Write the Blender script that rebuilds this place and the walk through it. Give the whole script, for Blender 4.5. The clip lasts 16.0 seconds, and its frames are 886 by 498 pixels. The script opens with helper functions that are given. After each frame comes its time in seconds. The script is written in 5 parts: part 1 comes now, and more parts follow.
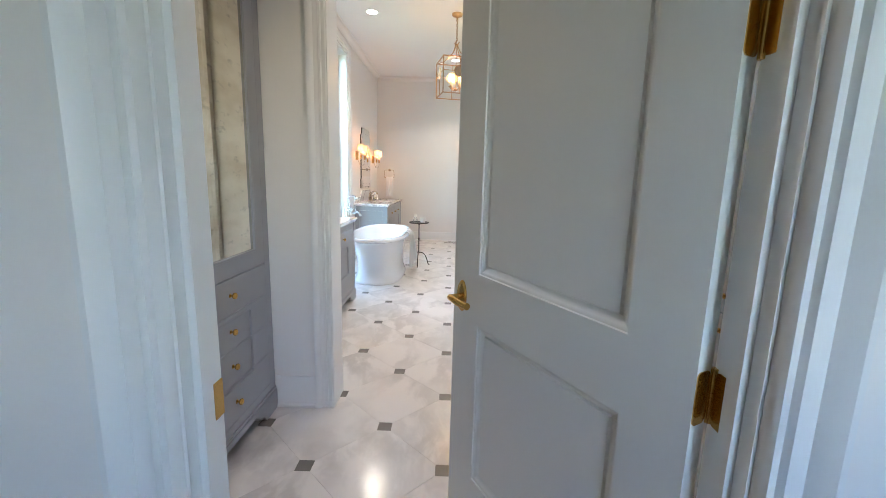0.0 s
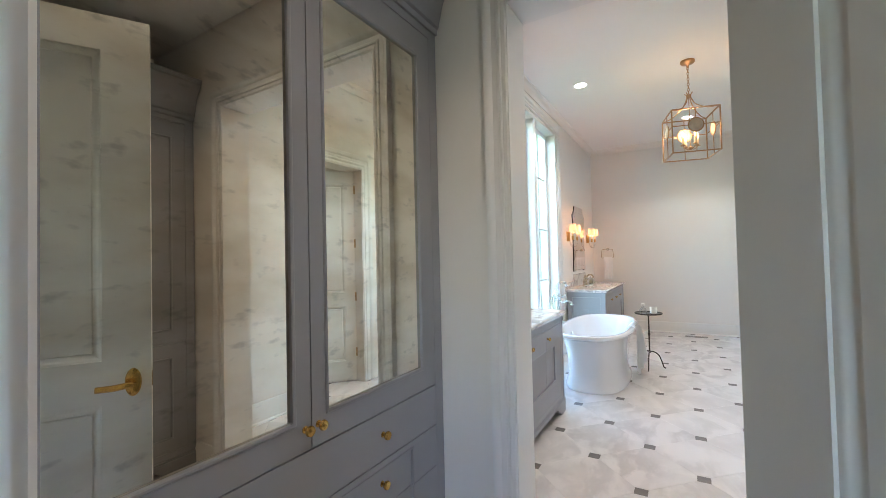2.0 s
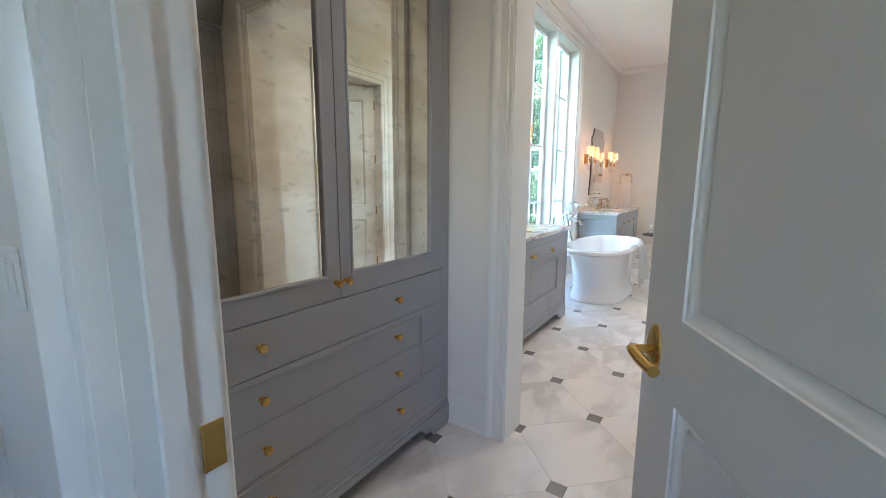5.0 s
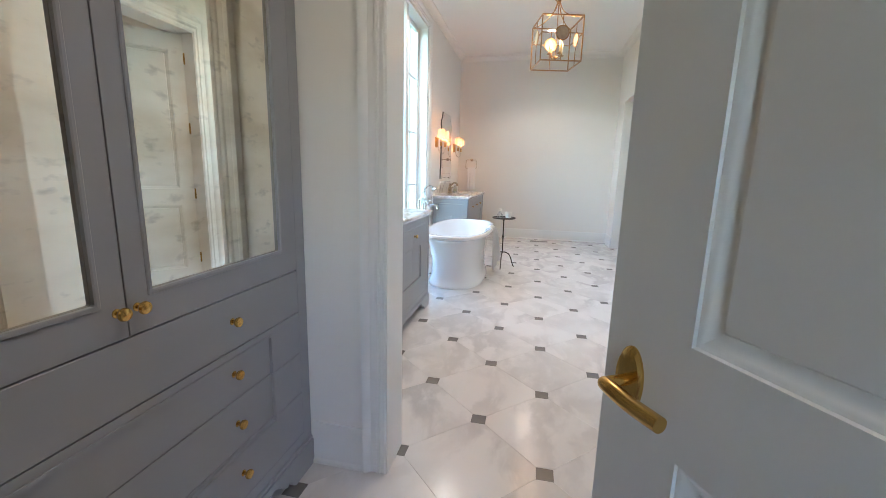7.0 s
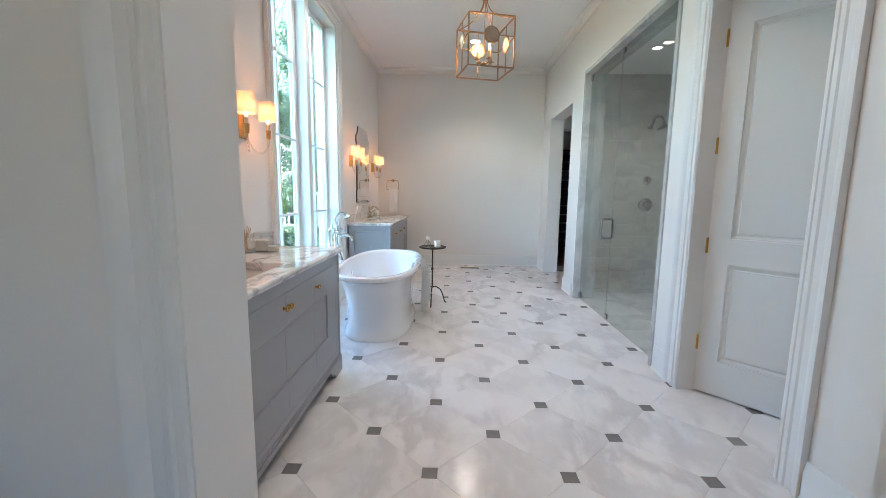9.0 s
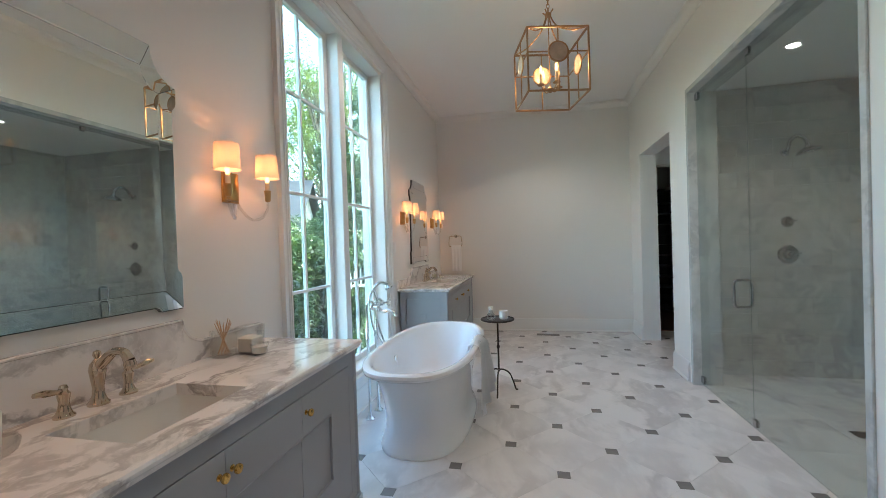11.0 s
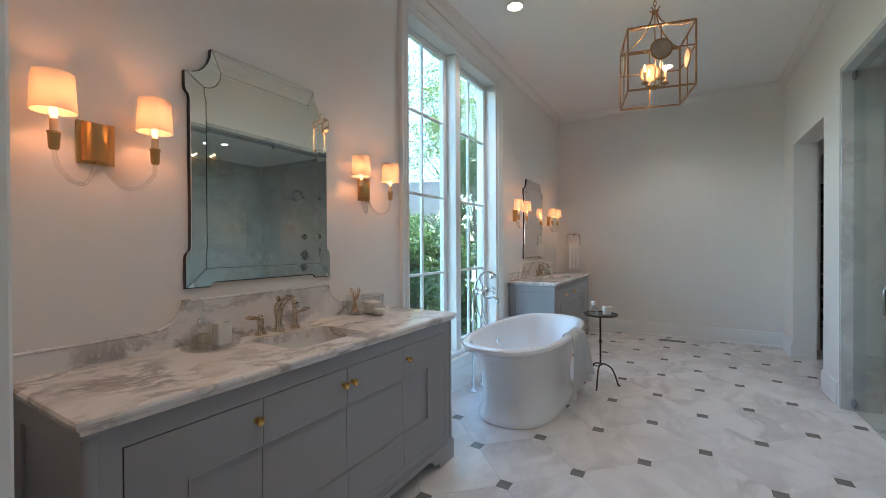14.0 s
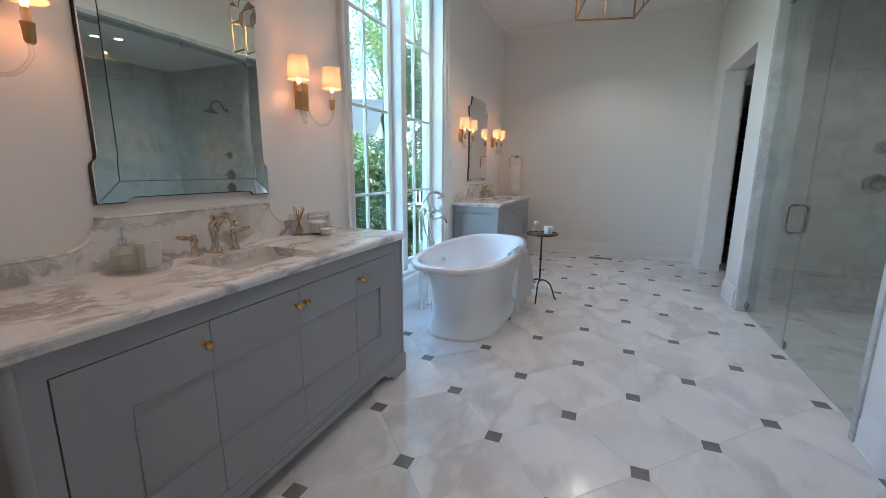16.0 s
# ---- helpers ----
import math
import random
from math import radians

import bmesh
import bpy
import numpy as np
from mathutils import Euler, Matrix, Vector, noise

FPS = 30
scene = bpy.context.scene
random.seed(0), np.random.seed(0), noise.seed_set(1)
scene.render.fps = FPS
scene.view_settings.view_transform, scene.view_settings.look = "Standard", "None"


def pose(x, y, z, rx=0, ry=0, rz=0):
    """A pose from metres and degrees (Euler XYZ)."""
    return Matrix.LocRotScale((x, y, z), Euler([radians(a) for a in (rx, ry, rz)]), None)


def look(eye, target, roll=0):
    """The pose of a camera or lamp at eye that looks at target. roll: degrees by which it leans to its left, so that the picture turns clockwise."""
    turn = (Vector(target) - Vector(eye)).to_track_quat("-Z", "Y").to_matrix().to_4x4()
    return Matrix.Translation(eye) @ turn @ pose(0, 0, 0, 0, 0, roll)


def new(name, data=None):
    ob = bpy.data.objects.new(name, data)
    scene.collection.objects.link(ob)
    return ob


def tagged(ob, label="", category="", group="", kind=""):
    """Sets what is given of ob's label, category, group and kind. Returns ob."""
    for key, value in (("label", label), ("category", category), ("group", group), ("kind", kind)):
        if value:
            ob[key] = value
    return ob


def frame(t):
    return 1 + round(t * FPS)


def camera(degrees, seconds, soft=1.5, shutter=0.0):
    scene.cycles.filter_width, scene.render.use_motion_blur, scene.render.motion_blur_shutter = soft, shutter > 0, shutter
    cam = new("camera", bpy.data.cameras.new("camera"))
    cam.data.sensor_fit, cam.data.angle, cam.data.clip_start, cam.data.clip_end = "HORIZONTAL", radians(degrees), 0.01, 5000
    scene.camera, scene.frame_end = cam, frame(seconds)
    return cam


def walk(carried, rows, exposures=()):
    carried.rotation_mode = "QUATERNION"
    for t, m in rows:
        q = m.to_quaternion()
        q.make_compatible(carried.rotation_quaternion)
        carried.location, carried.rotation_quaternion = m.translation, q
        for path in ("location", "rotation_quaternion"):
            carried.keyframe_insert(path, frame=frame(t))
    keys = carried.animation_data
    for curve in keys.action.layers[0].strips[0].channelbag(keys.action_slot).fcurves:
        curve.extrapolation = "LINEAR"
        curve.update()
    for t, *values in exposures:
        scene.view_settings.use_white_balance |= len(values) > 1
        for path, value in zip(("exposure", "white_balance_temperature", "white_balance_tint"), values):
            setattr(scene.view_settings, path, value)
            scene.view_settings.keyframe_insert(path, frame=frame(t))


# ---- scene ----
cam = camera(94.9, 16.0, 0.55)
METRES, EYE, TILT, LEAN, TURN = 4.336, 1.332, 0.0, 0.0, 0.9
ROWS = [
    (0.0, 0.0, 0.0, 0.0, 0.25, -9.71, -1.44),
    (0.5, 0.0023, 0.0266, -0.007, 6.05, -9.64, -1.64),
    (1.0, 0.0012, 0.0914, -0.0082, 14.64, -7.49, -0.97),
    (1.5, -0.0055, 0.1297, 0.0035, 23.08, -3.42, 0.26),
    (2.0, -0.0093, 0.1475, 0.0165, 30.02, 1.29, 1.32),
    (2.5, 0.0001, 0.1473, 0.0229, 34.73, 4.42, 1.94),
    (3.0, 0.0131, 0.138, 0.0202, 37.07, 4.13, 1.88),
    (3.5, 0.0274, 0.1243, 0.0093, 37.76, 1.38, 1.38),
    (4.0, 0.0429, 0.1001, -0.0022, 37.64, -2.89, 0.73),
    (6.5, -0.0081, 0.1269, -0.0171, 18.51, -12.17, -1.55),
    (7.0, -0.0263, 0.1751, -0.0198, 11.46, -10.67, -1.4),
    (7.5, -0.0406, 0.2346, -0.0102, 5.26, -9.58, -1.15),
    (8.0, -0.0488, 0.2725, -0.0112, 0.53, -8.87, -0.91),
    (10.5, -0.0375, 0.5253, -0.0009, 4.6, -3.58, 1.27),
    (11.0, -0.0243, 0.5685, 0.0106, 11.43, -0.68, 1.85),
    (11.5, -0.0209, 0.5945, 0.0192, 18.03, 2.05, 2.11),
    (12.0, -0.0139, 0.5944, 0.0219, 23.49, 3.78, 1.89),
    (12.5, 0.0058, 0.5697, 0.018, 27.04, 4.23, 1.34),
    (13.0, 0.0242, 0.5441, 0.0109, 28.94, 3.49, 0.79),
    (13.5, 0.0418, 0.5207, 0.0031, 29.8, 1.92, 0.41),
    (14.0, 0.0582, 0.5033, -0.0029, 29.99, -0.42, 0.26),
    (14.5, 0.0672, 0.4916, -0.0094, 29.65, -3.46, 0.19),
    (15.0, 0.0692, 0.4826, -0.0108, 28.38, -6.68, 0.15),
    (15.5, 0.0604, 0.4832, -0.0084, 25.68, -9.52, -0.01),
    (16.0, 0.0342, 0.5099, -0.0141, 21.33, -10.91, -0.33),
]
STOPS = [(0.0, 5.4, 6400, 10), (1.5, 5.15, 6350, 10), (3.5, 5.2, 6250, 8), (7.0, 5.15, 6350, 11), (8.0, 5.1, 5950, 11), (10.5, 4.4, 6350, 8), (12.5, 4.15, 6300, 10), (13.5, 4.15, 6250, 10), (14.5, 4.15, 6050, 9), (16.0, 4.3, 5900, 9)]
walk(cam, [(t, pose(0, 0, EYE, TILT, LEAN, TURN) @ pose(METRES * x, METRES * y, METRES * z, 90 + pitch, roll, yaw)) for t, x, y, z, yaw, pitch, roll in ROWS], STOPS)

# ---- world, sun and daylight ----
world = bpy.data.worlds.new("sky")
scene.world = world
world.use_nodes = True
wn = world.node_tree.nodes
sky = wn.new("ShaderNodeTexSky")
sky.sky_type, sky.sun_disc = "NISHITA", False
SUN_UP, SUN_ROUND = radians(52), radians(75)
sky.sun_elevation, sky.sun_rotation = SUN_UP, SUN_ROUND
world.node_tree.links.new(sky.outputs[0], wn["Background"].inputs[0])
wn["Background"].inputs[1].default_value = 0.115
sun = new("sun", bpy.data.lights.new("sun", "SUN"))
sun.data.energy, sun.data.angle, sun.data.color = 1.3, radians(0.5), (1.0, 0.95, 0.86)
sun_from = Vector((math.sin(SUN_ROUND) * math.cos(SUN_UP), math.cos(SUN_ROUND) * math.cos(SUN_UP), math.sin(SUN_UP)))
sun.matrix_world = look(sun_from * 30, (0, 0, 0))


def lamp(name, kind, place, energy, colour, radius=0.03, aim=None, spread=None):
    """A lamp inside a fixture of the place, or a fill at the first room's added opening."""
    ob = new(name, bpy.data.lights.new(name, kind))
    ob.data.energy, ob.data.color = energy, colour
    if kind == "AREA":
        ob.data.shape, ob.data.size, ob.data.size_y = "RECTANGLE", radius[0], radius[1]
    else:
        ob.data.shadow_soft_size = radius
    if kind == "SPOT":
        ob.data.spot_size, ob.data.spot_blend = radians(spread or 110), 0.6
    ob.matrix_world = look(place, aim) if aim else Matrix.Translation(place)
    return ob


WARM, SOFT_WARM = (1.0, 0.37, 0.135), (1.0, 0.88, 0.76)
SCONCE_W, LANTERN_W, DOWN_W = 0.078, 0.065, 2.1

# ---- materials ----
def material(name, colour, rough=0.5, metal=0.0, bump=0.0, bump_scale=200.0, vary=0.04, vary_scale=3.0, coat=0.0):
    """A principled material with variation at two scales and fine relief."""
    m = bpy.data.materials.new(name)
    m.use_nodes = True
    n, l = m.node_tree.nodes, m.node_tree.links
    b = n["Principled BSDF"]
    b.inputs["Base Color"].default_value = (*colour, 1)
    b.inputs["Metallic"].default_value = metal
    b.inputs["Coat Weight"].default_value = coat
    geo = n.new("ShaderNodeTexCoord")
    big = n.new("ShaderNodeTexNoise")
    big.inputs["Scale"].default_value, big.inputs["Detail"].default_value = vary_scale, 4
    fine = n.new("ShaderNodeTexNoise")
    fine.inputs["Scale"].default_value, fine.inputs["Detail"].default_value = bump_scale, 3
    for x in (big, fine):
        l.new(geo.outputs["Object"], x.inputs["Vector"])
    ramp = n.new("ShaderNodeMapRange")
    ramp.inputs["To Min"].default_value, ramp.inputs["To Max"].default_value = 1 - vary, 1 + vary
    l.new(big.outputs[0], ramp.inputs["Value"])
    mul = n.new("ShaderNodeVectorMath")
    mul.operation = "SCALE"
    mul.inputs[0].default_value = colour
    l.new(ramp.outputs[0], mul.inputs["Scale"])
    l.new(mul.outputs[0], b.inputs["Base Color"])
    rr = n.new("ShaderNodeMapRange")
    rr.inputs["To Min"].default_value, rr.inputs["To Max"].default_value = max(rough - 0.06, 0.02), min(rough + 0.06, 1)
    l.new(fine.outputs[0], rr.inputs["Value"])
    l.new(rr.outputs[0], b.inputs["Roughness"])
    if bump:
        bm_ = n.new("ShaderNodeBump")
        bm_.inputs["Strength"].default_value, bm_.inputs["Distance"].default_value = bump, 0.002
        l.new(fine.outputs[0], bm_.inputs["Height"])
        l.new(bm_.outputs[0], b.inputs["Normal"])
    return m


def marble(name, base, vein, scale, amount, rough=0.15, per_piece=True, cloud=0.06, sharp=14.0, bend=0.55, detail=5, stretch=(1.0, 0.45, 0.8)):
    """White marble: soft clouds and thin wandering veins, shifted from piece to piece."""
    m = bpy.data.materials.new(name)
    m.use_nodes = True
    n, l = m.node_tree.nodes, m.node_tree.links
    b = n["Principled BSDF"]
    tc, info = n.new("ShaderNodeTexCoord"), n.new("ShaderNodeObjectInfo")
    shift = n.new("ShaderNodeVectorMath")
    shift.operation = "MULTIPLY_ADD"
    l.new(tc.outputs["Object"], shift.inputs[0])
    shift.inputs[1].default_value = (1, 1, 1)
    if per_piece:
        spread = n.new("ShaderNodeVectorMath")
        spread.operation = "SCALE"
        spread.inputs[0].default_value = (37.0, 53.0, 19.0)
        l.new(info.outputs["Random"], spread.inputs["Scale"])
        l.new(spread.outputs[0], shift.inputs[2])
    warp = n.new("ShaderNodeTexNoise")
    warp.inputs["Scale"].default_value, warp.inputs["Detail"].default_value = scale * 0.7, 6
    l.new(shift.outputs[0], warp.inputs["Vector"])
    add = n.new("ShaderNodeVectorMath")
    add.operation = "MULTIPLY_ADD"
    add.inputs[1].default_value = (bend, bend, bend)
    l.new(warp.outputs["Color"], add.inputs[0])
    l.new(shift.outputs[0], add.inputs[2])
    turn = n.new("ShaderNodeMapping")
    turn.inputs["Rotation"].default_value = (0.3, 0.2, 0.6)
    turn.inputs["Scale"].default_value = stretch
    l.new(add.outputs[0], turn.inputs[0])
    veins = n.new("ShaderNodeTexNoise")
    veins.inputs["Scale"].default_value, veins.inputs["Detail"].default_value = scale, detail
    veins.inputs["Roughness"].default_value = 0.6
    l.new(turn.outputs[0], veins.inputs["Vector"])
    # distance from the middle of the noise makes a thin line
    d = n.new("ShaderNodeMath")
    d.operation = "SUBTRACT"
    d.inputs[1].default_value = 0.5
    l.new(veins.outputs[0], d.inputs[0])
    a = n.new("ShaderNodeMath")
    a.operation = "ABSOLUTE"
    l.new(d.outputs[0], a.inputs[0])
    line = n.new("ShaderNodeMapRange")
    line.interpolation_type = "SMOOTHSTEP"
    line.inputs["From Min"].default_value, line.inputs["From Max"].default_value = 0.0, 1.0 / sharp
    line.inputs["To Min"].default_value, line.inputs["To Max"].default_value = amount, 0.0
    l.new(a.outputs[0], line.inputs["Value"])
    mask = n.new("ShaderNodeTexNoise")
    mask.inputs["Scale"].default_value, mask.inputs["Detail"].default_value = scale * 0.8, 3
    l.new(shift.outputs[0], mask.inputs["Vector"])
    keep = n.new("ShaderNodeMapRange")
    keep.inputs["From Min"].default_value, keep.inputs["From Max"].default_value = 0.30, 0.62
    l.new(mask.outputs[0], keep.inputs["Value"])
    both = n.new("ShaderNodeMath")
    both.operation = "MULTIPLY"
    l.new(line.outputs[0], both.inputs[0])
    l.new(keep.outputs[0], both.inputs[1])
    clouds = n.new("ShaderNodeMapRange")
    clouds.inputs["From Min"].default_value, clouds.inputs["From Max"].default_value = 0.3, 0.7
    clouds.inputs["To Min"].default_value, clouds.inputs["To Max"].default_value = 0.0, cloud * 4
    l.new(warp.outputs[0], clouds.inputs["Value"])
    total = n.new("ShaderNodeMath")
    total.operation = "ADD"
    total.use_clamp = True
    l.new(both.outputs[0], total.inputs[0])
    l.new(clouds.outputs[0], total.inputs[1])
    mix = n.new("ShaderNodeMix")
    mix.data_type = "RGBA"
    mix.inputs["A"].default_value, mix.inputs["B"].default_value = (*base, 1), (*vein, 1)
    l.new(total.outputs[0], mix.inputs["Factor"])
    l.new(mix.outputs["Result"], b.inputs["Base Color"])
    rr = n.new("ShaderNodeMapRange")
    rr.inputs["To Min"].default_value, rr.inputs["To Max"].default_value = rough * 0.7, rough * 1.4
    l.new(warp.outputs[0], rr.inputs["Value"])
    l.new(rr.outputs[0], b.inputs["Roughness"])
    return m


def clear(name, tint, gloss=0.02, edge=4.0, face=0.03):
    """A thin clear pane: it lets light straight through and mirrors it by Fresnel."""
    m = bpy.data.materials.new(name)
    m.use_nodes = True
    n, l = m.node_tree.nodes, m.node_tree.links
    n.remove(n["Principled BSDF"])
    t, g = n.new("ShaderNodeBsdfTransparent"), n.new("ShaderNodeBsdfGlossy")
    t.inputs[0].default_value = (*tint, 1)
    g.inputs["Roughness"].default_value = gloss
    lw = n.new("ShaderNodeLayerWeight")
    lw.inputs[0].default_value = 0.5
    p5, f = n.new("ShaderNodeMath"), n.new("ShaderNodeMath")
    p5.operation, p5.inputs[1].default_value = "POWER", edge
    f.operation, f.inputs[1].default_value, f.inputs[2].default_value = "MULTIPLY_ADD", 0.8, face
    l.new(lw.outputs["Facing"], p5.inputs[0])
    l.new(p5.outputs[0], f.inputs[0])
    mix = n.new("ShaderNodeMixShader")
    l.new(f.outputs[0], mix.inputs[0])
    l.new(t.outputs[0], mix.inputs[1])
    l.new(g.outputs[0], mix.inputs[2])
    l.new(mix.outputs[0], n["Material Output"].inputs[0])
    return m


def solid_glass(name, colour=(0.95, 0.97, 0.96), rough=0.02):
    m = bpy.data.materials.new(name)
    m.use_nodes = True
    b = m.node_tree.nodes["Principled BSDF"]
    b.inputs["Base Color"].default_value = (*colour, 1)
    b.inputs["Transmission Weight"].default_value, b.inputs["Roughness"].default_value, b.inputs["IOR"].default_value = 1.0, rough, 1.45
    return m


def glowing(name, colour, strength):
    m = bpy.data.materials.new(name)
    m.use_nodes = True
    b = m.node_tree.nodes["Principled BSDF"]
    b.inputs["Base Color"].default_value = (*colour, 1)
    b.inputs["Emission Color"].default_value, b.inputs["Emission Strength"].default_value = (*colour, 1), strength
    return m


def cloth_shade(name):
    """Thin pale linen that the bulb shines through."""
    m = bpy.data.materials.new(name)
    m.use_nodes = True
    n, l = m.node_tree.nodes, m.node_tree.links
    n.remove(n["Principled BSDF"])
    t, d = n.new("ShaderNodeBsdfTranslucent"), n.new("ShaderNodeBsdfDiffuse")
    wave = n.new("ShaderNodeTexNoise")
    wave.inputs["Scale"].default_value = 300
    tint = n.new("ShaderNodeMapRange")
    tint.inputs["To Min"].default_value, tint.inputs["To Max"].default_value = 0.60, 0.70
    l.new(wave.outputs[0], tint.inputs["Value"])
    rgb = n.new("ShaderNodeCombineColor")
    for k, part_of in enumerate((1.0, 0.97, 0.93)):
        ch = n.new("ShaderNodeMath")
        ch.operation, ch.inputs[1].default_value = "MULTIPLY", part_of
        l.new(tint.outputs[0], ch.inputs[0])
        l.new(ch.outputs[0], rgb.inputs[k])
    l.new(rgb.outputs[0], t.inputs[0])
    l.new(rgb.outputs[0], d.inputs[0])
    mix = n.new("ShaderNodeMixShader")
    mix.inputs[0].default_value = 0.45
    l.new(t.outputs[0], mix.inputs[1])
    l.new(d.outputs[0], mix.inputs[2])
    l.new(mix.outputs[0], n["Material Output"].inputs[0])
    return m


def old_mirror(name):
    """Antiqued mirror: silver with brown foxing and cloudy patches."""
    m = bpy.data.materials.new(name)
    m.use_nodes = True
    n, l = m.node_tree.nodes, m.node_tree.links
    b = n["Principled BSDF"]
    b.inputs["Metallic"].default_value = 1.0
    tc = n.new("ShaderNodeTexCoord")
    cloud, speck = n.new("ShaderNodeTexNoise"), n.new("ShaderNodeTexNoise")
    cloud.inputs["Scale"].default_value, cloud.inputs["Detail"].default_value = 3.5, 7
    speck.inputs["Scale"].default_value, speck.inputs["Detail"].default_value = 24.0, 9
    stretch = n.new("ShaderNodeMapping")
    stretch.inputs["Scale"].default_value = (1, 0.7, 1.6)
    l.new(tc.outputs["Object"], stretch.inputs[0])
    for x in (cloud, speck):
        l.new(stretch.outputs[0], x.inputs["Vector"])
    ramp = n.new("ShaderNodeValToRGB")
    ramp.color_ramp.elements[0].position, ramp.color_ramp.elements[0].color = 0.30, (0.66, 0.59, 0.45, 1)
    ramp.color_ramp.elements[1].position, ramp.color_ramp.elements[1].color = 0.60, (0.93, 0.90, 0.79, 1)
    l.new(cloud.outputs[0], ramp.inputs[0])
    spots = n.new("ShaderNodeMapRange")
    spots.inputs["From Min"].default_value, spots.inputs["From Max"].default_value = 0.27, 0.41
    spots.inputs["To Min"].default_value, spots.inputs["To Max"].default_value = 0.74, 1.0
    l.new(speck.outputs[0], spots.inputs["Value"])
    mul = n.new("ShaderNodeVectorMath")
    mul.operation = "SCALE"
    l.new(ramp.outputs[0], mul.inputs[0])
    l.new(spots.outputs[0], mul.inputs["Scale"])
    l.new(mul.outputs[0], b.inputs["Base Color"])
    rr = n.new("ShaderNodeMapRange")
    rr.inputs["To Min"].default_value, rr.inputs["To Max"].default_value = 0.07, 0.0
    l.new(spots.outputs[0], rr.inputs["Value"])
    l.new(rr.outputs[0], b.inputs["Roughness"])
    return m


def leafy(name, dark, light):
    """Leaves: each a little different, with light shining through."""
    m = bpy.data.materials.new(name)
    m.use_nodes = True
    n, l = m.node_tree.nodes, m.node_tree.links
    n.remove(n["Principled BSDF"])
    geo = n.new("ShaderNodeNewGeometry")
    mix = n.new("ShaderNodeMix")
    mix.data_type = "RGBA"
    mix.inputs["A"].default_value, mix.inputs["B"].default_value = (*dark, 1), (*light, 1)
    l.new(geo.outputs["Random Per Island"], mix.inputs["Factor"])
    d, t, g = n.new("ShaderNodeBsdfDiffuse"), n.new("ShaderNodeBsdfTranslucent"), n.new("ShaderNodeBsdfGlossy")
    g.inputs["Roughness"].default_value = 0.35
    l.new(mix.outputs["Result"], d.inputs[0])
    l.new(mix.outputs["Result"], t.inputs[0])
    a, b = n.new("ShaderNodeMixShader"), n.new("ShaderNodeMixShader")
    a.inputs[0].default_value, b.inputs[0].default_value = 0.4, 0.06
    l.new(d.outputs[0], a.inputs[1])
    l.new(t.outputs[0], a.inputs[2])
    l.new(a.outputs[0], b.inputs[1])
    l.new(g.outputs[0], b.inputs[2])
    l.new(b.outputs[0], n["Material Output"].inputs[0])
    return m


WALL = material("warm white wall paint", (0.825, 0.80, 0.77), 0.6, bump=0.05, bump_scale=350, vary=0.012)
CEIL = material("white ceiling paint", (0.86, 0.85, 0.835), 0.7, bump=0.04, bump_scale=300, vary=0.01)
TRIM = material("white satin trim paint", (0.80, 0.80, 0.79), 0.32, bump=0.02, bump_scale=120, vary=0.015)
DOOR = material("white door paint", (0.78, 0.79, 0.77), 0.36, bump=0.03, bump_scale=90, vary=0.012)
GREY = material("grey cabinet paint", (0.315, 0.322, 0.345), 0.36, bump=0.03, bump_scale=160, vary=0.03)
BRASS = material("aged brass", (0.66, 0.42, 0.13), 0.24, 1.0, vary=0.10, vary_scale=12)
SATIN_BRASS = material("satin brass", (0.58, 0.35, 0.14), 0.3, 1.0, vary=0.06, vary_scale=10)
STEEL = material("dull steel", (0.42, 0.43, 0.44), 0.16, 1.0, vary=0.04)
NICKEL = material("polished nickel", (0.60, 0.52, 0.42), 0.08, 1.0, vary=0.03)
CHROME = material("chrome", (0.78, 0.79, 0.80), 0.06, 1.0, vary=0.02)
GILT = material("gilded iron", (0.42, 0.25, 0.13), 0.36, 1.0, bump=0.3, bump_scale=60, vary=0.28, vary_scale=14)
BRONZE = material("dark bronze", (0.035, 0.029, 0.025), 0.42, 0.35, bump=0.2, bump_scale=90, vary=0.2, vary_scale=10)
ENAMEL = material("white enamel", (0.84, 0.845, 0.86), 0.10, coat=0.6, vary=0.006)
PORCELAIN = material("white porcelain", (0.82, 0.81, 0.78), 0.12, coat=0.4, vary=0.006)
DOT = material("grey stone", (0.20, 0.19, 0.19), 0.25, bump=0.05, vary=0.22, vary_scale=9)
GROUT = material("pale grout", (0.76, 0.74, 0.73), 0.8, bump=0.2, bump_scale=400)
FLOOR_MARBLE = marble("honed white floor marble", (0.80, 0.78, 0.78), (0.44, 0.42, 0.435), 2.1, 0.52, 0.17, True, 0.030, 9.0)
TOP_MARBLE = marble("veined white counter marble", (0.86, 0.83, 0.815), (0.27, 0.245, 0.24), 5.5, 0.72, 0.09, True, 0.022, 13.0, 0.40, 6, (1.0, 0.36, 0.7))
WALL_MARBLE = marble("grey-white wall marble", (0.64, 0.65, 0.63), (0.36, 0.37, 0.375), 4.5, 0.55, 0.2, True, 0.065, 9.0)
MIRROR = material("silvered mirror", (0.88, 0.895, 0.90), 0.02, 1.0, vary=0.0)
MIRROR.node_tree.nodes["Principled BSDF"].inputs["Roughness"].default_value = 0.0
for k in list(MIRROR.node_tree.nodes["Principled BSDF"].inputs["Roughness"].links):
    MIRROR.node_tree.links.remove(k)
OLD_MIRROR = old_mirror("antiqued mirror")
BLACK_EDGE = material("black mirror edge", (0.012, 0.011, 0.011), 0.3)
PANE = clear("window glass", (0.84, 0.93, 0.895))
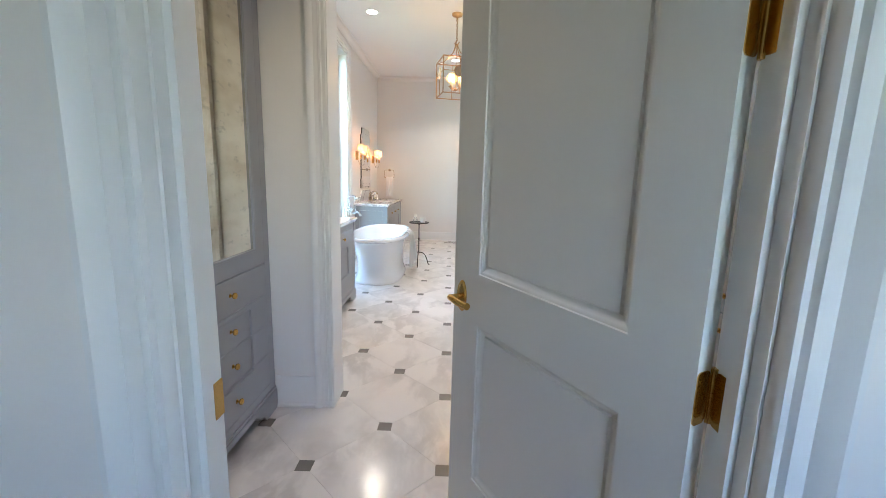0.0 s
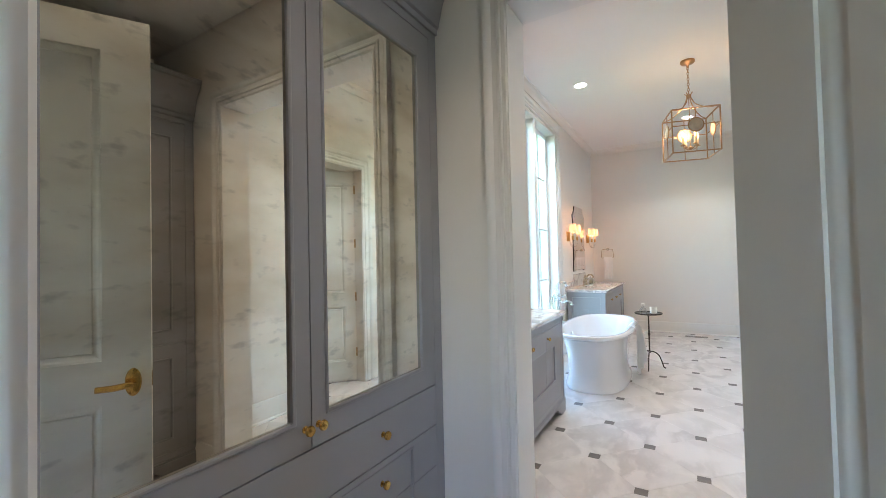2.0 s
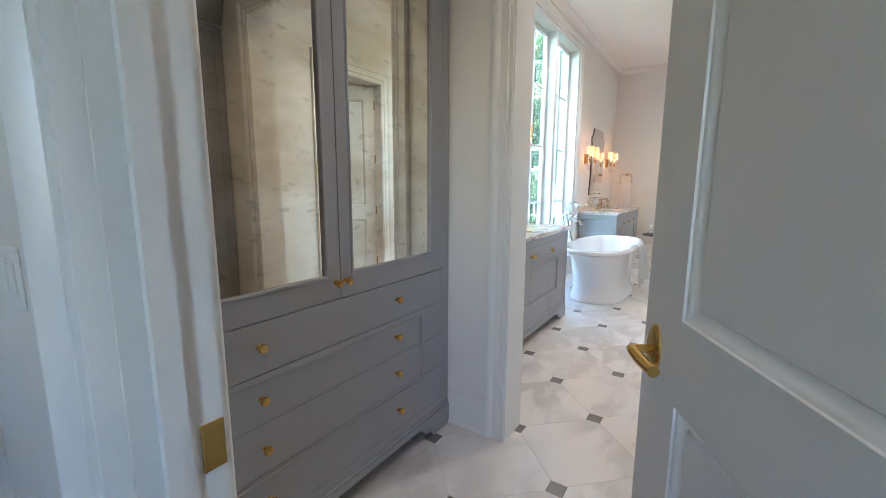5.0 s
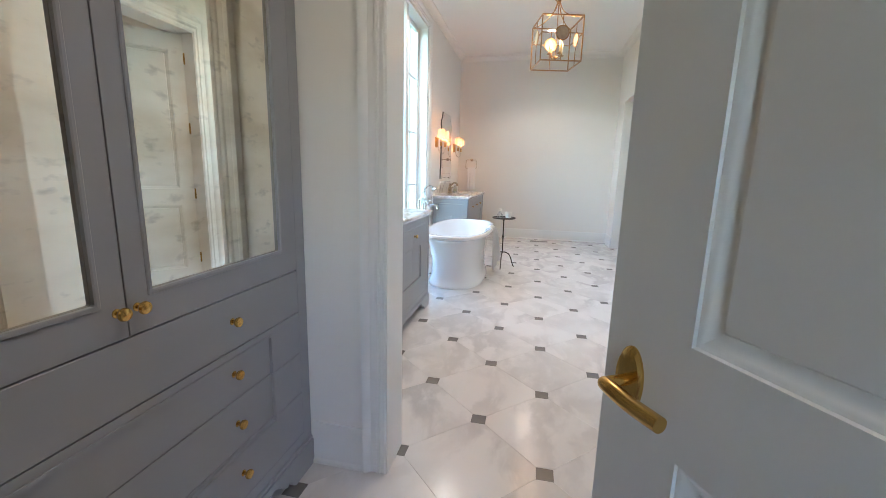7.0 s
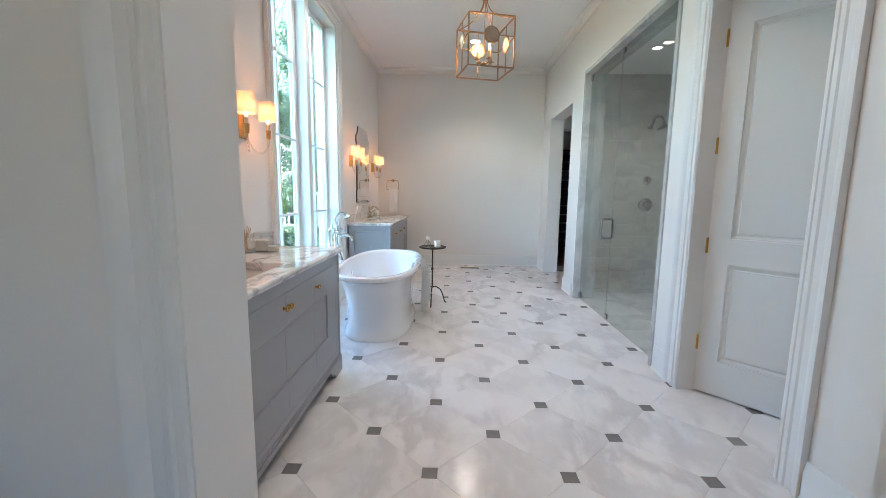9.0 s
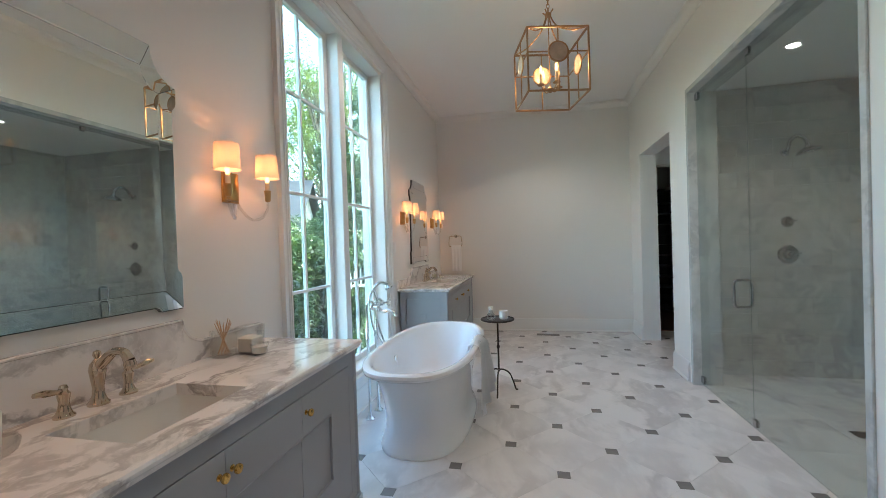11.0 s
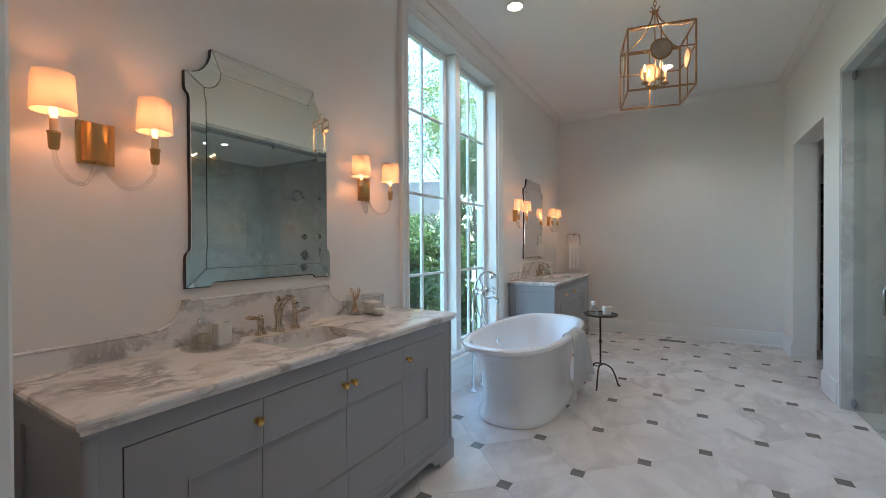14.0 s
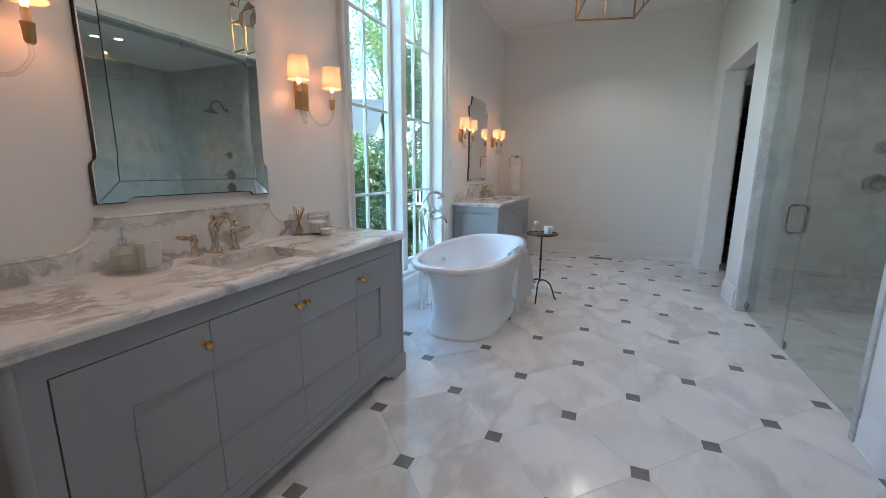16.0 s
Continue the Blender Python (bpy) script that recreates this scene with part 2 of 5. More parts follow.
SHOWER_PANE = clear("green-tinted shower glass", (0.85, 0.895, 0.885), 0.01, 6.0, 0.10)
JAR = clear("clear glass", (0.965, 0.97, 0.965), 0.03, 2.4)
ACRYLIC = clear("clear acrylic", (0.95, 0.94, 0.93), 0.05, 2.0)
SOAP = clear("pale green liquid soap", (0.94, 0.94, 0.85), 0.05, 3.0)
FROST = solid_glass("frosted glass", (0.97, 0.97, 0.94), 0.4)
FROST.node_tree.nodes["Principled BSDF"].inputs["Transmission Weight"].default_value = 0.45
PALE_WAX = material("pale wax", (0.80, 0.74, 0.67), 0.5, bump=0.4, bump_scale=60, vary=0.08, vary_scale=30)
SHADE = cloth_shade("linen shade")
BULB = glowing("lit bulb", (1.0, 0.52, 0.18), 0.25)
LED = glowing("lit downlight lens", (1.0, 0.93, 0.82), 1.0)
CANDLE = material("ivory candle sleeve", (0.80, 0.62, 0.40), 0.5)
WAX = material("white wax", (0.85, 0.83, 0.78), 0.4)
TOWEL = material("white terry towel", (0.84, 0.84, 0.845), 0.95, bump=0.9, bump_scale=260, vary=0.03, vary_scale=20)
REED = material("pale reeds", (0.58, 0.36, 0.20), 0.6, vary=0.15, vary_scale=30)
MICA = material("mottled silver leaf disc", (0.52, 0.41, 0.31), 0.45, 0.25, bump=0.4, bump_scale=40, vary=0.4, vary_scale=22)
WOOD = material("brown wood floor", (0.20, 0.095, 0.05), 0.35, bump=0.1, bump_scale=60, vary=0.3, vary_scale=6)
DARK_WOOD = material("dark stained closet wood", (0.030, 0.022, 0.022), 0.4, bump=0.1, bump_scale=50, vary=0.3, vary_scale=8)

# ---- building helpers ----
def box(lo, hi, bevel=0.0, bm=None, seg=1):
    """A box from corner to corner; with bevel its edges are rounded."""
    own = bmesh.new()
    bmesh.ops.create_cube(own, size=1.0)
    for v in own.verts:
        v.co = Vector([lo[k] + (v.co[k] + 0.5) * (hi[k] - lo[k]) for k in range(3)])
    if bevel:
        bmesh.ops.bevel(own, geom=own.edges[:], offset=bevel, segments=seg, affect="EDGES", profile=0.7)
    return merge(bm, own) if bm else own


def merge(bm, other, m=None):
    """Adds the geometry of other to bm."""
    if m:
        other.transform(m)
    tmp = bpy.data.meshes.new("tmp")
    other.to_mesh(tmp)
    other.free()
    bm.from_mesh(tmp)
    bpy.data.meshes.remove(tmp)
    return bm


def lathe(profile, segs=24, at=(0, 0, 0), bm=None):
    """A turned solid from (radius, height) pairs."""
    own = bmesh.new()
    rings = []
    for r, z in profile:
        if r < 1e-5:
            rings.append([own.verts.new((at[0], at[1], at[2] + z))])
        else:
            rings.append([own.verts.new((at[0] + r * math.cos(2 * math.pi * k / segs), at[1] + r * math.sin(2 * math.pi * k / segs), at[2] + z)) for k in range(segs)])
    for a, b in zip(rings, rings[1:]):
        for k in range(segs):
            q = [a[k % len(a)], a[(k + 1) % len(a)], b[(k + 1) % len(b)], b[k % len(b)]]
            q = list(dict.fromkeys(q))
            if len(q) > 2:
                own.faces.new(q)
    for ring in (rings[0], rings[-1]):
        if len(ring) > 2:
            own.faces.new(ring)
    bmesh.ops.recalc_face_normals(own, faces=own.faces[:])
    return merge(bm, own) if bm else own


def tube(points, r, segs=10, bm=None, taper=None):
    """A round rod along points; taper gives the radius at each point."""
    own = bmesh.new()
    pts = [Vector(p) for p in points]
    rings, side = [], None
    for i, p in enumerate(pts):
        d = (pts[min(i + 1, len(pts) - 1)] - pts[max(i - 1, 0)]).normalized()
        if side is None:
            side = d.orthogonal().normalized()
        side = (side - d * side.dot(d)).normalized()
        up = d.cross(side)
        rad = taper[i] if taper else r
        rings.append([own.verts.new(p + (side * math.cos(2 * math.pi * k / segs) + up * math.sin(2 * math.pi * k / segs)) * rad) for k in range(segs)])
    for a, b in zip(rings, rings[1:]):
        for k in range(segs):
            own.faces.new((a[k], a[(k + 1) % segs], b[(k + 1) % segs], b[k]))
    own.faces.new(rings[0])
    own.faces.new(rings[-1])
    bmesh.ops.recalc_face_normals(own, faces=own.faces[:])
    return merge(bm, own) if bm else own


def curve_points(ctrl, n=8):
    """A smooth line through the control points."""
    c = [Vector(p) for p in ctrl]
    c = [2 * c[0] - c[1]] + c + [2 * c[-1] - c[-2]]
    out = []
    for i in range(1, len(c) - 2):
        for k in range(n):
            t = k / n
            a, b, d, e = c[i - 1], c[i], c[i + 1], c[i + 2]
            out.append(0.5 * (2 * b + (d - a) * t + (2 * a - 5 * b + 4 * d - e) * t * t + (3 * b - a - 3 * d + e) * t ** 3))
    return out + [c[-2]]


def prism(outline, axis, a0, a1, bm=None):
    """A flat outline given in the two other axes, in order, drawn out along axis from a0 to a1."""
    own = bmesh.new()

    def put(p, a):
        q = [p[0], p[1]]
        q.insert(axis, a)
        return own.verts.new(q)

    lo, hi = [put(p, a0) for p in outline], [put(p, a1) for p in outline]
    own.faces.new(lo)
    own.faces.new(hi)
    n = len(outline)
    for k in range(n):
        own.faces.new((lo[k], lo[(k + 1) % n], hi[(k + 1) % n], hi[k]))
    bmesh.ops.recalc_face_normals(own, faces=own.faces[:])
    return merge(bm, own) if bm else own


def smooth(ob, angle=35):
    for f in ob.data.polygons:
        f.use_smooth = True
    ob.data.set_sharp_from_angle(angle=radians(angle))
    return ob


def mesh(name, bm, mat):
    data = bpy.data.meshes.new(name)
    bm.to_mesh(data)
    bm.free()
    data.materials.append(mat)
    return smooth(new(name, data))


def part(name, bm, mat, parent, label=""):
    """One mesh under a thing or a part. Its geometry is given in the thing's own frame."""
    ob = mesh(name, bm, mat)
    ob.parent = parent
    if label:
        ob["label"] = label
    return ob


def thing(name, label, category, group="", m=None, kind=""):
    """A thing with parts: an empty at its base."""
    ob = new(name)
    ob.empty_display_size = 0.1
    if m:
        ob.matrix_world = m
    return tagged(ob, label, category, group, kind)


def setting(name, bm, mat, label="", category=""):
    return tagged(mesh(name, bm, mat), label, category, kind="structure")


# ---- plan ----
LEFT, RIGHT, FAR, NEAR = -1.60, 1.29, 8.89, 2.36      # faces of the bathroom walls
TOP = 3.40                                            # bathroom ceiling
ARCH_Y, ARCH_X, ARCH_TOP = 2.19, 0.65, 2.44           # cased opening between vestibule and bathroom
VEST_X, VEST_TOP, VEST_Y = 1.56, 3.0, 0.72            # vestibule side walls, ceiling, entrance wall
FRONT = 0.615                                           # the first room's face of the entrance wall
DOOR_L, DOOR_R, DOOR_TOP = -0.438, 0.51, 2.46          # entrance opening
WIN = (4.70, 6.43, 0.30, 3.15)                        # window opening: y, y, z, z
SHOWER = (4.60, 6.62, 2.70)                           # shower opening: y, y, top
CLOSET = (7.14, 8.36, 2.48)                           # closet opening
WC = (3.36, 4.22, 2.46)                               # toilet room opening
SHOWER_X, SHOWER_Y, SHOWER_TOP = 3.40, 6.95, 2.79


def wall_with_holes(axis, a0, a1, s0, s1, z0, z1, holes):
    """A wall that stands across axis between a0 and a1, with holes (s, s, z, z) through it."""
    bm = bmesh.new()

    def add(p, q, r, t):
        if q - p > 1e-4 and t - r > 1e-4:
            lo, hi = ((a0, p, r), (a1, q, t)) if axis == 0 else ((p, a0, r), (q, a1, t))
            box(lo, hi, bm=bm)

    s = s0
    for p, q, r, t in sorted(holes):
        add(s, p, z0, z1)
        add(p, q, z0, r)
        add(p, q, t, z1)
        s = q
    add(s, s1, z0, z1)
    return bm


# ---- the shell ----
setting("wall_left", wall_with_holes(0, LEFT - 0.26, LEFT, NEAR, FAR + 0.2, -0.05, TOP, [WIN]), WALL, "warm white painted wall with a tall window", "wall")
setting("wall_far", wall_with_holes(1, FAR, FAR + 0.2, LEFT, 4.2, -0.05, TOP, [(1.64, 2.44, -0.05, 2.42)]), WALL, "warm white painted wall", "wall")
setting("wall_right", wall_with_holes(0, RIGHT, RIGHT + 0.21, NEAR, FAR, -0.05, TOP,
        [(WC[0], WC[1], -0.05, WC[2]), (SHOWER[0], SHOWER[1], -0.05, SHOWER[2]), (CLOSET[0], CLOSET[1], -0.05, CLOSET[2])]), WALL, "warm white painted wall with three openings", "wall")
setting("wall_arch", wall_with_holes(1, ARCH_Y, NEAR, -1.86, 3.6, -0.05, TOP, [(-ARCH_X, ARCH_X, -0.05, ARCH_TOP)]), WALL, "white painted wall with a wide cased opening", "wall")
setting("wall_entrance", wall_with_holes(1, FRONT, VEST_Y, -3.2, 3.2, -0.05, VEST_TOP, [(DOOR_L, DOOR_R, -0.05, DOOR_TOP)]), WALL, "white painted wall with the entrance door", "wall")
setting("wall_vestibule_left", box((-VEST_X - 0.15, VEST_Y, -0.05), (-VEST_X, ARCH_Y, VEST_TOP)), WALL, "white painted wall", "wall")
setting("wall_vestibule_right", box((VEST_X, VEST_Y, -0.05), (VEST_X + 0.15, ARCH_Y, VEST_TOP)), WALL, "white painted wall", "wall")
setting("ceiling", box((LEFT - 0.26, NEAR, TOP), (RIGHT + 0.16, FAR + 0.2, TOP + 0.15)), CEIL, "white painted ceiling", "ceiling")
setting("ceiling_vestibule", box((-VEST_X - 0.15, VEST_Y, VEST_TOP), (VEST_X + 0.15, ARCH_Y, VEST_TOP + 0.15)), CEIL, "white painted ceiling", "ceiling")
# shower room, toilet room and closet behind the right wall
X2 = RIGHT + 0.21
setting("wall_shower_end", box((X2, SHOWER_Y + 0.012, -0.05), (SHOWER_X + 0.1, SHOWER_Y + 0.12, SHOWER_TOP)), WALL, "wall behind the shower fittings", "wall")
setting("wall_shower_back", box((SHOWER_X + 0.012, SHOWER[0] - 0.2, -0.05), (SHOWER_X + 0.12, SHOWER_Y, SHOWER_TOP)), WALL, "wall at the back of the shower", "wall")
setting("wall_shower_near", box((X2, SHOWER[0] - 0.28, -0.05), (SHOWER_X, SHOWER[0] - 0.18, TOP)), WALL, "wall between shower and toilet room", "wall")
setting("ceiling_shower", box((X2, SHOWER[0] - 0.18, SHOWER_TOP), (SHOWER_X + 0.12, SHOWER_Y + 0.12, SHOWER_TOP + 0.1)), CEIL, "white shower ceiling", "ceiling")
setting("wall_toilet_back", box((3.0, NEAR, -0.05), (3.1, SHOWER[0] - 0.28, 2.9)), WALL, "white wall of the toilet room", "wall")
setting("ceiling_toilet", box((X2, NEAR, 2.9), (3.1, SHOWER[0] - 0.28, 3.0)), CEIL, "white ceiling of the toilet room", "ceiling")
setting("wall_lobby_back", box((2.7, SHOWER_Y + 0.12, -0.05), (2.8, FAR, 2.8)), WALL, "white wall of the closet lobby", "wall")
setting("ceiling_lobby", box((X2, SHOWER_Y + 0.12, 2.8), (2.8, FAR, 2.9)), CEIL, "white ceiling of the closet lobby", "ceiling")
setting("wall_closet_left", box((0.9, FAR + 0.2, -0.05), (1.0, 11.5, 2.8)), WALL, "closet wall", "wall")
setting("wall_closet_right", box((3.4, FAR + 0.2, -0.05), (3.5, 11.5, 2.8)), WALL, "closet wall", "wall")
setting("wall_closet_back", box((1.0, 11.4, -0.05), (3.4, 11.5, 2.8)), WALL, "closet wall", "wall")
setting("ceiling_closet", box((0.9, FAR + 0.2, 2.8), (3.5, 11.5, 2.9)), CEIL, "closet ceiling", "ceiling")
# the room that the walk starts in; unseen opening behind, added to let daylight in
setting("floor_first_room", box((-1.36, -1.6, -0.10), (3.2, FRONT, -0.004)), WOOD, "brown wooden floor", "floor")
setting("wall_first_room_left", box((-1.46, -1.6, -0.05), (-1.36, FRONT, VEST_TOP)), WALL, "white painted wall", "wall")
setting("wall_first_room_right", box((3.2, -1.7, -0.05), (3.3, 0.72, VEST_TOP)), WALL, "white painted wall", "wall")
setting("wall_first_room_back", wall_with_holes(1, -1.7, -1.6, -1.46, 3.2, -0.05, VEST_TOP, [(0.65, 1.35, 1.10, 2.10)]), WALL, "white painted wall with an unseen opening added for light", "wall")
setting("ceiling_first_room", box((-1.46, -1.7, VEST_TOP), (3.3, FRONT, VEST_TOP + 0.15)), CEIL, "white painted ceiling", "ceiling")
# fill lamp added at that unseen opening, brightens the entrance wall and door
lamp("daylight_first_room", "AREA", (0.975, -1.62, 1.575), 0.016, (1.0, 1.0, 0.80), (0.70, 1.0), (0.975, 0, 1.575))


def profile_strip(profile, path, closed=False):
    """A moulding: profile (out, up) drawn along a path in the plan; out points to the left of the way."""
    bm = bmesh.new()
    n, rings = len(path), []
    for i, p in enumerate(path):
        p = Vector((p[0], p[1], 0))
        a = Vector((*path[i - 1], 0)) if i or closed else None
        b = Vector((*path[(i + 1) % n], 0)) if i < n - 1 or closed else None
        d1 = (p - a).normalized() if a else (b - p).normalized()
        d2 = (b - p).normalized() if b else d1
        n1, n2 = Vector((-d1.y, d1.x, 0)), Vector((-d2.y, d2.x, 0))
        out = (n1 + n2) / (1 + n1.dot(n2))
        rings.append([bm.verts.new(p + out * o + Vector((0, 0, u))) for o, u in profile])
    k = len(profile)
    for i in range(n if closed else n - 1):
        a, b = rings[i], rings[(i + 1) % n]
        for j in range(k):
            bm.faces.new((a[j], a[(j + 1) % k], b[(j + 1) % k], b[j]))
    if not closed:
        bm.faces.new(rings[0])
        bm.faces.new(rings[-1])
    bmesh.ops.recalc_face_normals(bm, faces=bm.faces[:])
    return bm


BASE = [(0, 0), (0.026, 0), (0.026, 0.012), (0.018, 0.022), (0.018, 0.145), (0.014, 0.152), (0.014, 0.162), (0.006, 0.182), (0, 0.184)]
CROWN = [(0, -0.085), (0.008, -0.085), (0.011, -0.075), (0.017, -0.055), (0.030, -0.033), (0.052, -0.016), (0.072, -0.010), (0.078, 0), (0, 0)]
for name, path in (
        ("baseboard", [(-ARCH_X - 0.102, NEAR), (LEFT, NEAR)][::-1]),
        ("baseboard", [(RIGHT, FAR), (LEFT, FAR)]),
        ("baseboard", [(LEFT, FAR), (LEFT, NEAR)]),
        ("baseboard", [(RIGHT, CLOSET[1]), (RIGHT, FAR)]),
        ("baseboard", [(RIGHT, SHOWER[1] + 0.09), (RIGHT, CLOSET[0])]),
        ("baseboard", [(RIGHT, WC[1] + 0.15), (RIGHT, SHOWER[0] - 0.06)]),
        ("baseboard", [(RIGHT, NEAR), (RIGHT, WC[0] - 0.15)]),
        ("baseboard", [(-0.752, ARCH_Y), (-0.985, ARCH_Y)]),
        ("baseboard", [(0.985, ARCH_Y), (0.752, ARCH_Y)])):
    setting(name, profile_strip(BASE, path), TRIM, "white moulded baseboard", "baseboard")
ring_path = [(LEFT, NEAR), (RIGHT, NEAR), (RIGHT, FAR), (LEFT, FAR)]
setting("trim_crown", profile_strip([(o, TOP + u) for o, u in CROWN], ring_path, True), WALL, "white crown moulding under the ceiling", "crown moulding")

# moulded casing: across its width w from the opening outwards, thickness d
CASE = [(0, 0), (0, 0.012), (0.008, 0.018), (0.022, 0.018), (0.026, 0.013), (0.036, 0.013), (0.042, 0.02), (0.056, 0.020), (0.064, 0.014), (0.098, 0.014), (0.112, 0.024), (0.13, 0.030), (0.145, 0.030), (0.148, 0.024), (0.148, 0)]


def casing(name, axis, face, way, s0, s1, z1, z0=0.0, width=0.148, foot=True, label="white moulded door casing", deep=1.0):
    """Casing round three sides of an opening (four, when it has no foot on the floor) on a wall face; way is the side it stands out to."""
    k = width / 0.148
    bm = bmesh.new()
    path = [(s0, z0), (s0, z1), (s1, z1), (s1, z0)]
    outs = [(-1, 0), (-1, 1), (1, 1), (1, 0)] if foot else [(-1, -1), (-1, 1), (1, 1), (1, -1)]
    rings = []
    for (s, z), (os, oz) in zip(path, outs):
        ring = []
        for w, d in CASE:
            a, p, q = face + way * d * deep, s + os * w * k, z + oz * w * k
            ring.append(bm.verts.new((a, p, q) if axis == 0 else (p, a, q)))
        rings.append(ring)
    m = len(CASE)
    for i in range(3 if foot else 4):
        a, b = rings[i], rings[(i + 1) % 4]
        for j in range(m):
            bm.faces.new((a[j], a[(j + 1) % m], b[(j + 1) % m], b[j]))
    if foot:
        bm.faces.new(rings[0])
        bm.faces.new(rings[3])
    bmesh.ops.recalc_face_normals(bm, faces=bm.faces[:])
    return setting(name, bm, TRIM, label, "casing")


casing("trim_casing_entrance", 1, FRONT, -1, DOOR_L, DOOR_R, DOOR_TOP, width=0.104, deep=1.8)
casing("trim_casing_entrance_inner", 1, VEST_Y, 1, DOOR_L, DOOR_R, DOOR_TOP, width=0.1)
casing("trim_casing_arch", 1, ARCH_Y, -1, -ARCH_X, ARCH_X, ARCH_TOP, width=0.1)
casing("trim_casing_arch_inner", 1, NEAR, 1, -ARCH_X, ARCH_X, ARCH_TOP, width=0.1)
casing("trim_casing_toilet_door", 0, RIGHT, -1, WC[0], WC[1], WC[2])
# linings of the openings, set proud of the wall's own thickness
setting("trim_lining_arch", wall_with_holes(1, ARCH_Y - 0.012, NEAR + 0.012, -ARCH_X - 0.0, ARCH_X + 0.0, 0, ARCH_TOP, [(-ARCH_X + 0.004, ARCH_X - 0.004, 0, ARCH_TOP - 0.004)]), TRIM, "white jamb lining of the cased opening", "jamb")
bm = wall_with_holes(1, FRONT - 0.005, 0.722, DOOR_L, DOOR_R, 0, DOOR_TOP, [(DOOR_L + 0.006, DOOR_R - 0.006, 0, DOOR_TOP - 0.006)])
merge(bm, wall_with_holes(1, 0.640, 0.672, DOOR_L + 0.006, DOOR_R - 0.006, 0, DOOR_TOP - 0.006, [(DOOR_L + 0.020, DOOR_R - 0.020, 0, DOOR_TOP - 0.02)]))
setting("trim_lining_entrance", bm, TRIM, "white door jamb with its stop moulding", "jamb")
bm = wall_with_holes(0, RIGHT - 0.008, X2 + 0.008, WC[0], WC[1], 0, WC[2], [(WC[0] + 0.006, WC[1] - 0.006, 0, WC[2] - 0.006)])
setting("trim_lining_toilet_door", bm, TRIM, "white door jamb", "jamb")

# ---- window ----
win = thing("window_1", "tall white double casement window with divided panes", "window", kind="structure")
WX = -1.755
wy0, wy1, wz0, wz1 = WIN
def bar_frame(y0, y1, z0, z1, w, x0, x1, bevel=0.004):
    """A rectangular frame in one piece; w is its width, or four widths (low y, high y, bottom, top)."""
    l, r, b, t = w if isinstance(w, tuple) else (w, w, w, w)
    bm = bmesh.new()
    loops = []
    for x in (x0, x1):
        for ya, yb, za, zb in ((y0, y1, z0, z1), (y0 + l, y1 - r, z0 + b, z1 - t)):
            loops.append([bm.verts.new((x, *q)) for q in ((ya, za), (yb, za), (yb, zb), (ya, zb))])
    for p, q in ((0, 1), (2, 3), (0, 2), (1, 3)):
        for k in range(4):
            bm.faces.new((loops[p][k], loops[p][(k + 1) % 4], loops[q][(k + 1) % 4], loops[q][k]))
    bmesh.ops.recalc_face_normals(bm, faces=bm.faces[:])
    if bevel:
        sharp = [e for e in bm.edges if e.calc_face_angle(0) > 0.5]
        bmesh.ops.bevel(bm, geom=sharp, offset=bevel, segments=1, affect="EDGES")
    return bm


part("window_frame", bar_frame(wy0, wy1, wz0, wz1, 0.035, LEFT - 0.19, LEFT - 0.004), TRIM, win)
part("window_sill", box((LEFT - 0.02, wy0 - 0.06, wz0 - 0.035), (LEFT + 0.035, wy1 + 0.06, wz0), 0.006), TRIM, win)
mid = (wy0 + wy1) / 2
part("mullion", box((LEFT - 0.17, mid - 0.045, wz0 + 0.035), (LEFT - 0.03, mid + 0.045, wz1 - 0.035), 0.005), TRIM, win)
for y0, y1 in ((wy0 + 0.035, mid - 0.045), (mid + 0.045, wy1 - 0.035)):
    z0, z1 = wz0 + 0.035, wz1 - 0.035
    sash = part("sash", bar_frame(y0, y1, z0, z1, 0.052, WX - 0.025, WX + 0.025, 0.006), TRIM, win)
    gy0, gy1, gz0, gz1 = y0 + 0.052, y1 - 0.052, z0 + 0.052, z1 - 0.052
    cy = (gy0 + gy1) / 2
    part("muntin", box((WX - 0.014, cy - 0.011, gz0), (WX + 0.014, cy + 0.011, gz1), 0.004), TRIM, sash)
    ROWS_Z = [gz0, 1.073, 1.767, 2.465, gz1]
    for z in ROWS_Z[1:-1]:
        part("muntin", box((WX - 0.0135, gy0, z - 0.011), (WX + 0.0135, gy1, z + 0.011), 0.004), TRIM, sash)
    for a, b in ((gy0, cy - 0.011), (cy + 0.011, gy1)):
        for z, zz in zip(ROWS_Z, ROWS_Z[1:]):
            pane = part("pane", box((WX - 0.003, a, z + 0.005), (WX + 0.003, b, zz - 0.005)), PANE, sash)
            pane.visible_shadow = False
casing("trim_casing_window", 0, LEFT, 1, wy0, wy1, wz1, wz0, width=0.10, foot=True, label="white window casing")

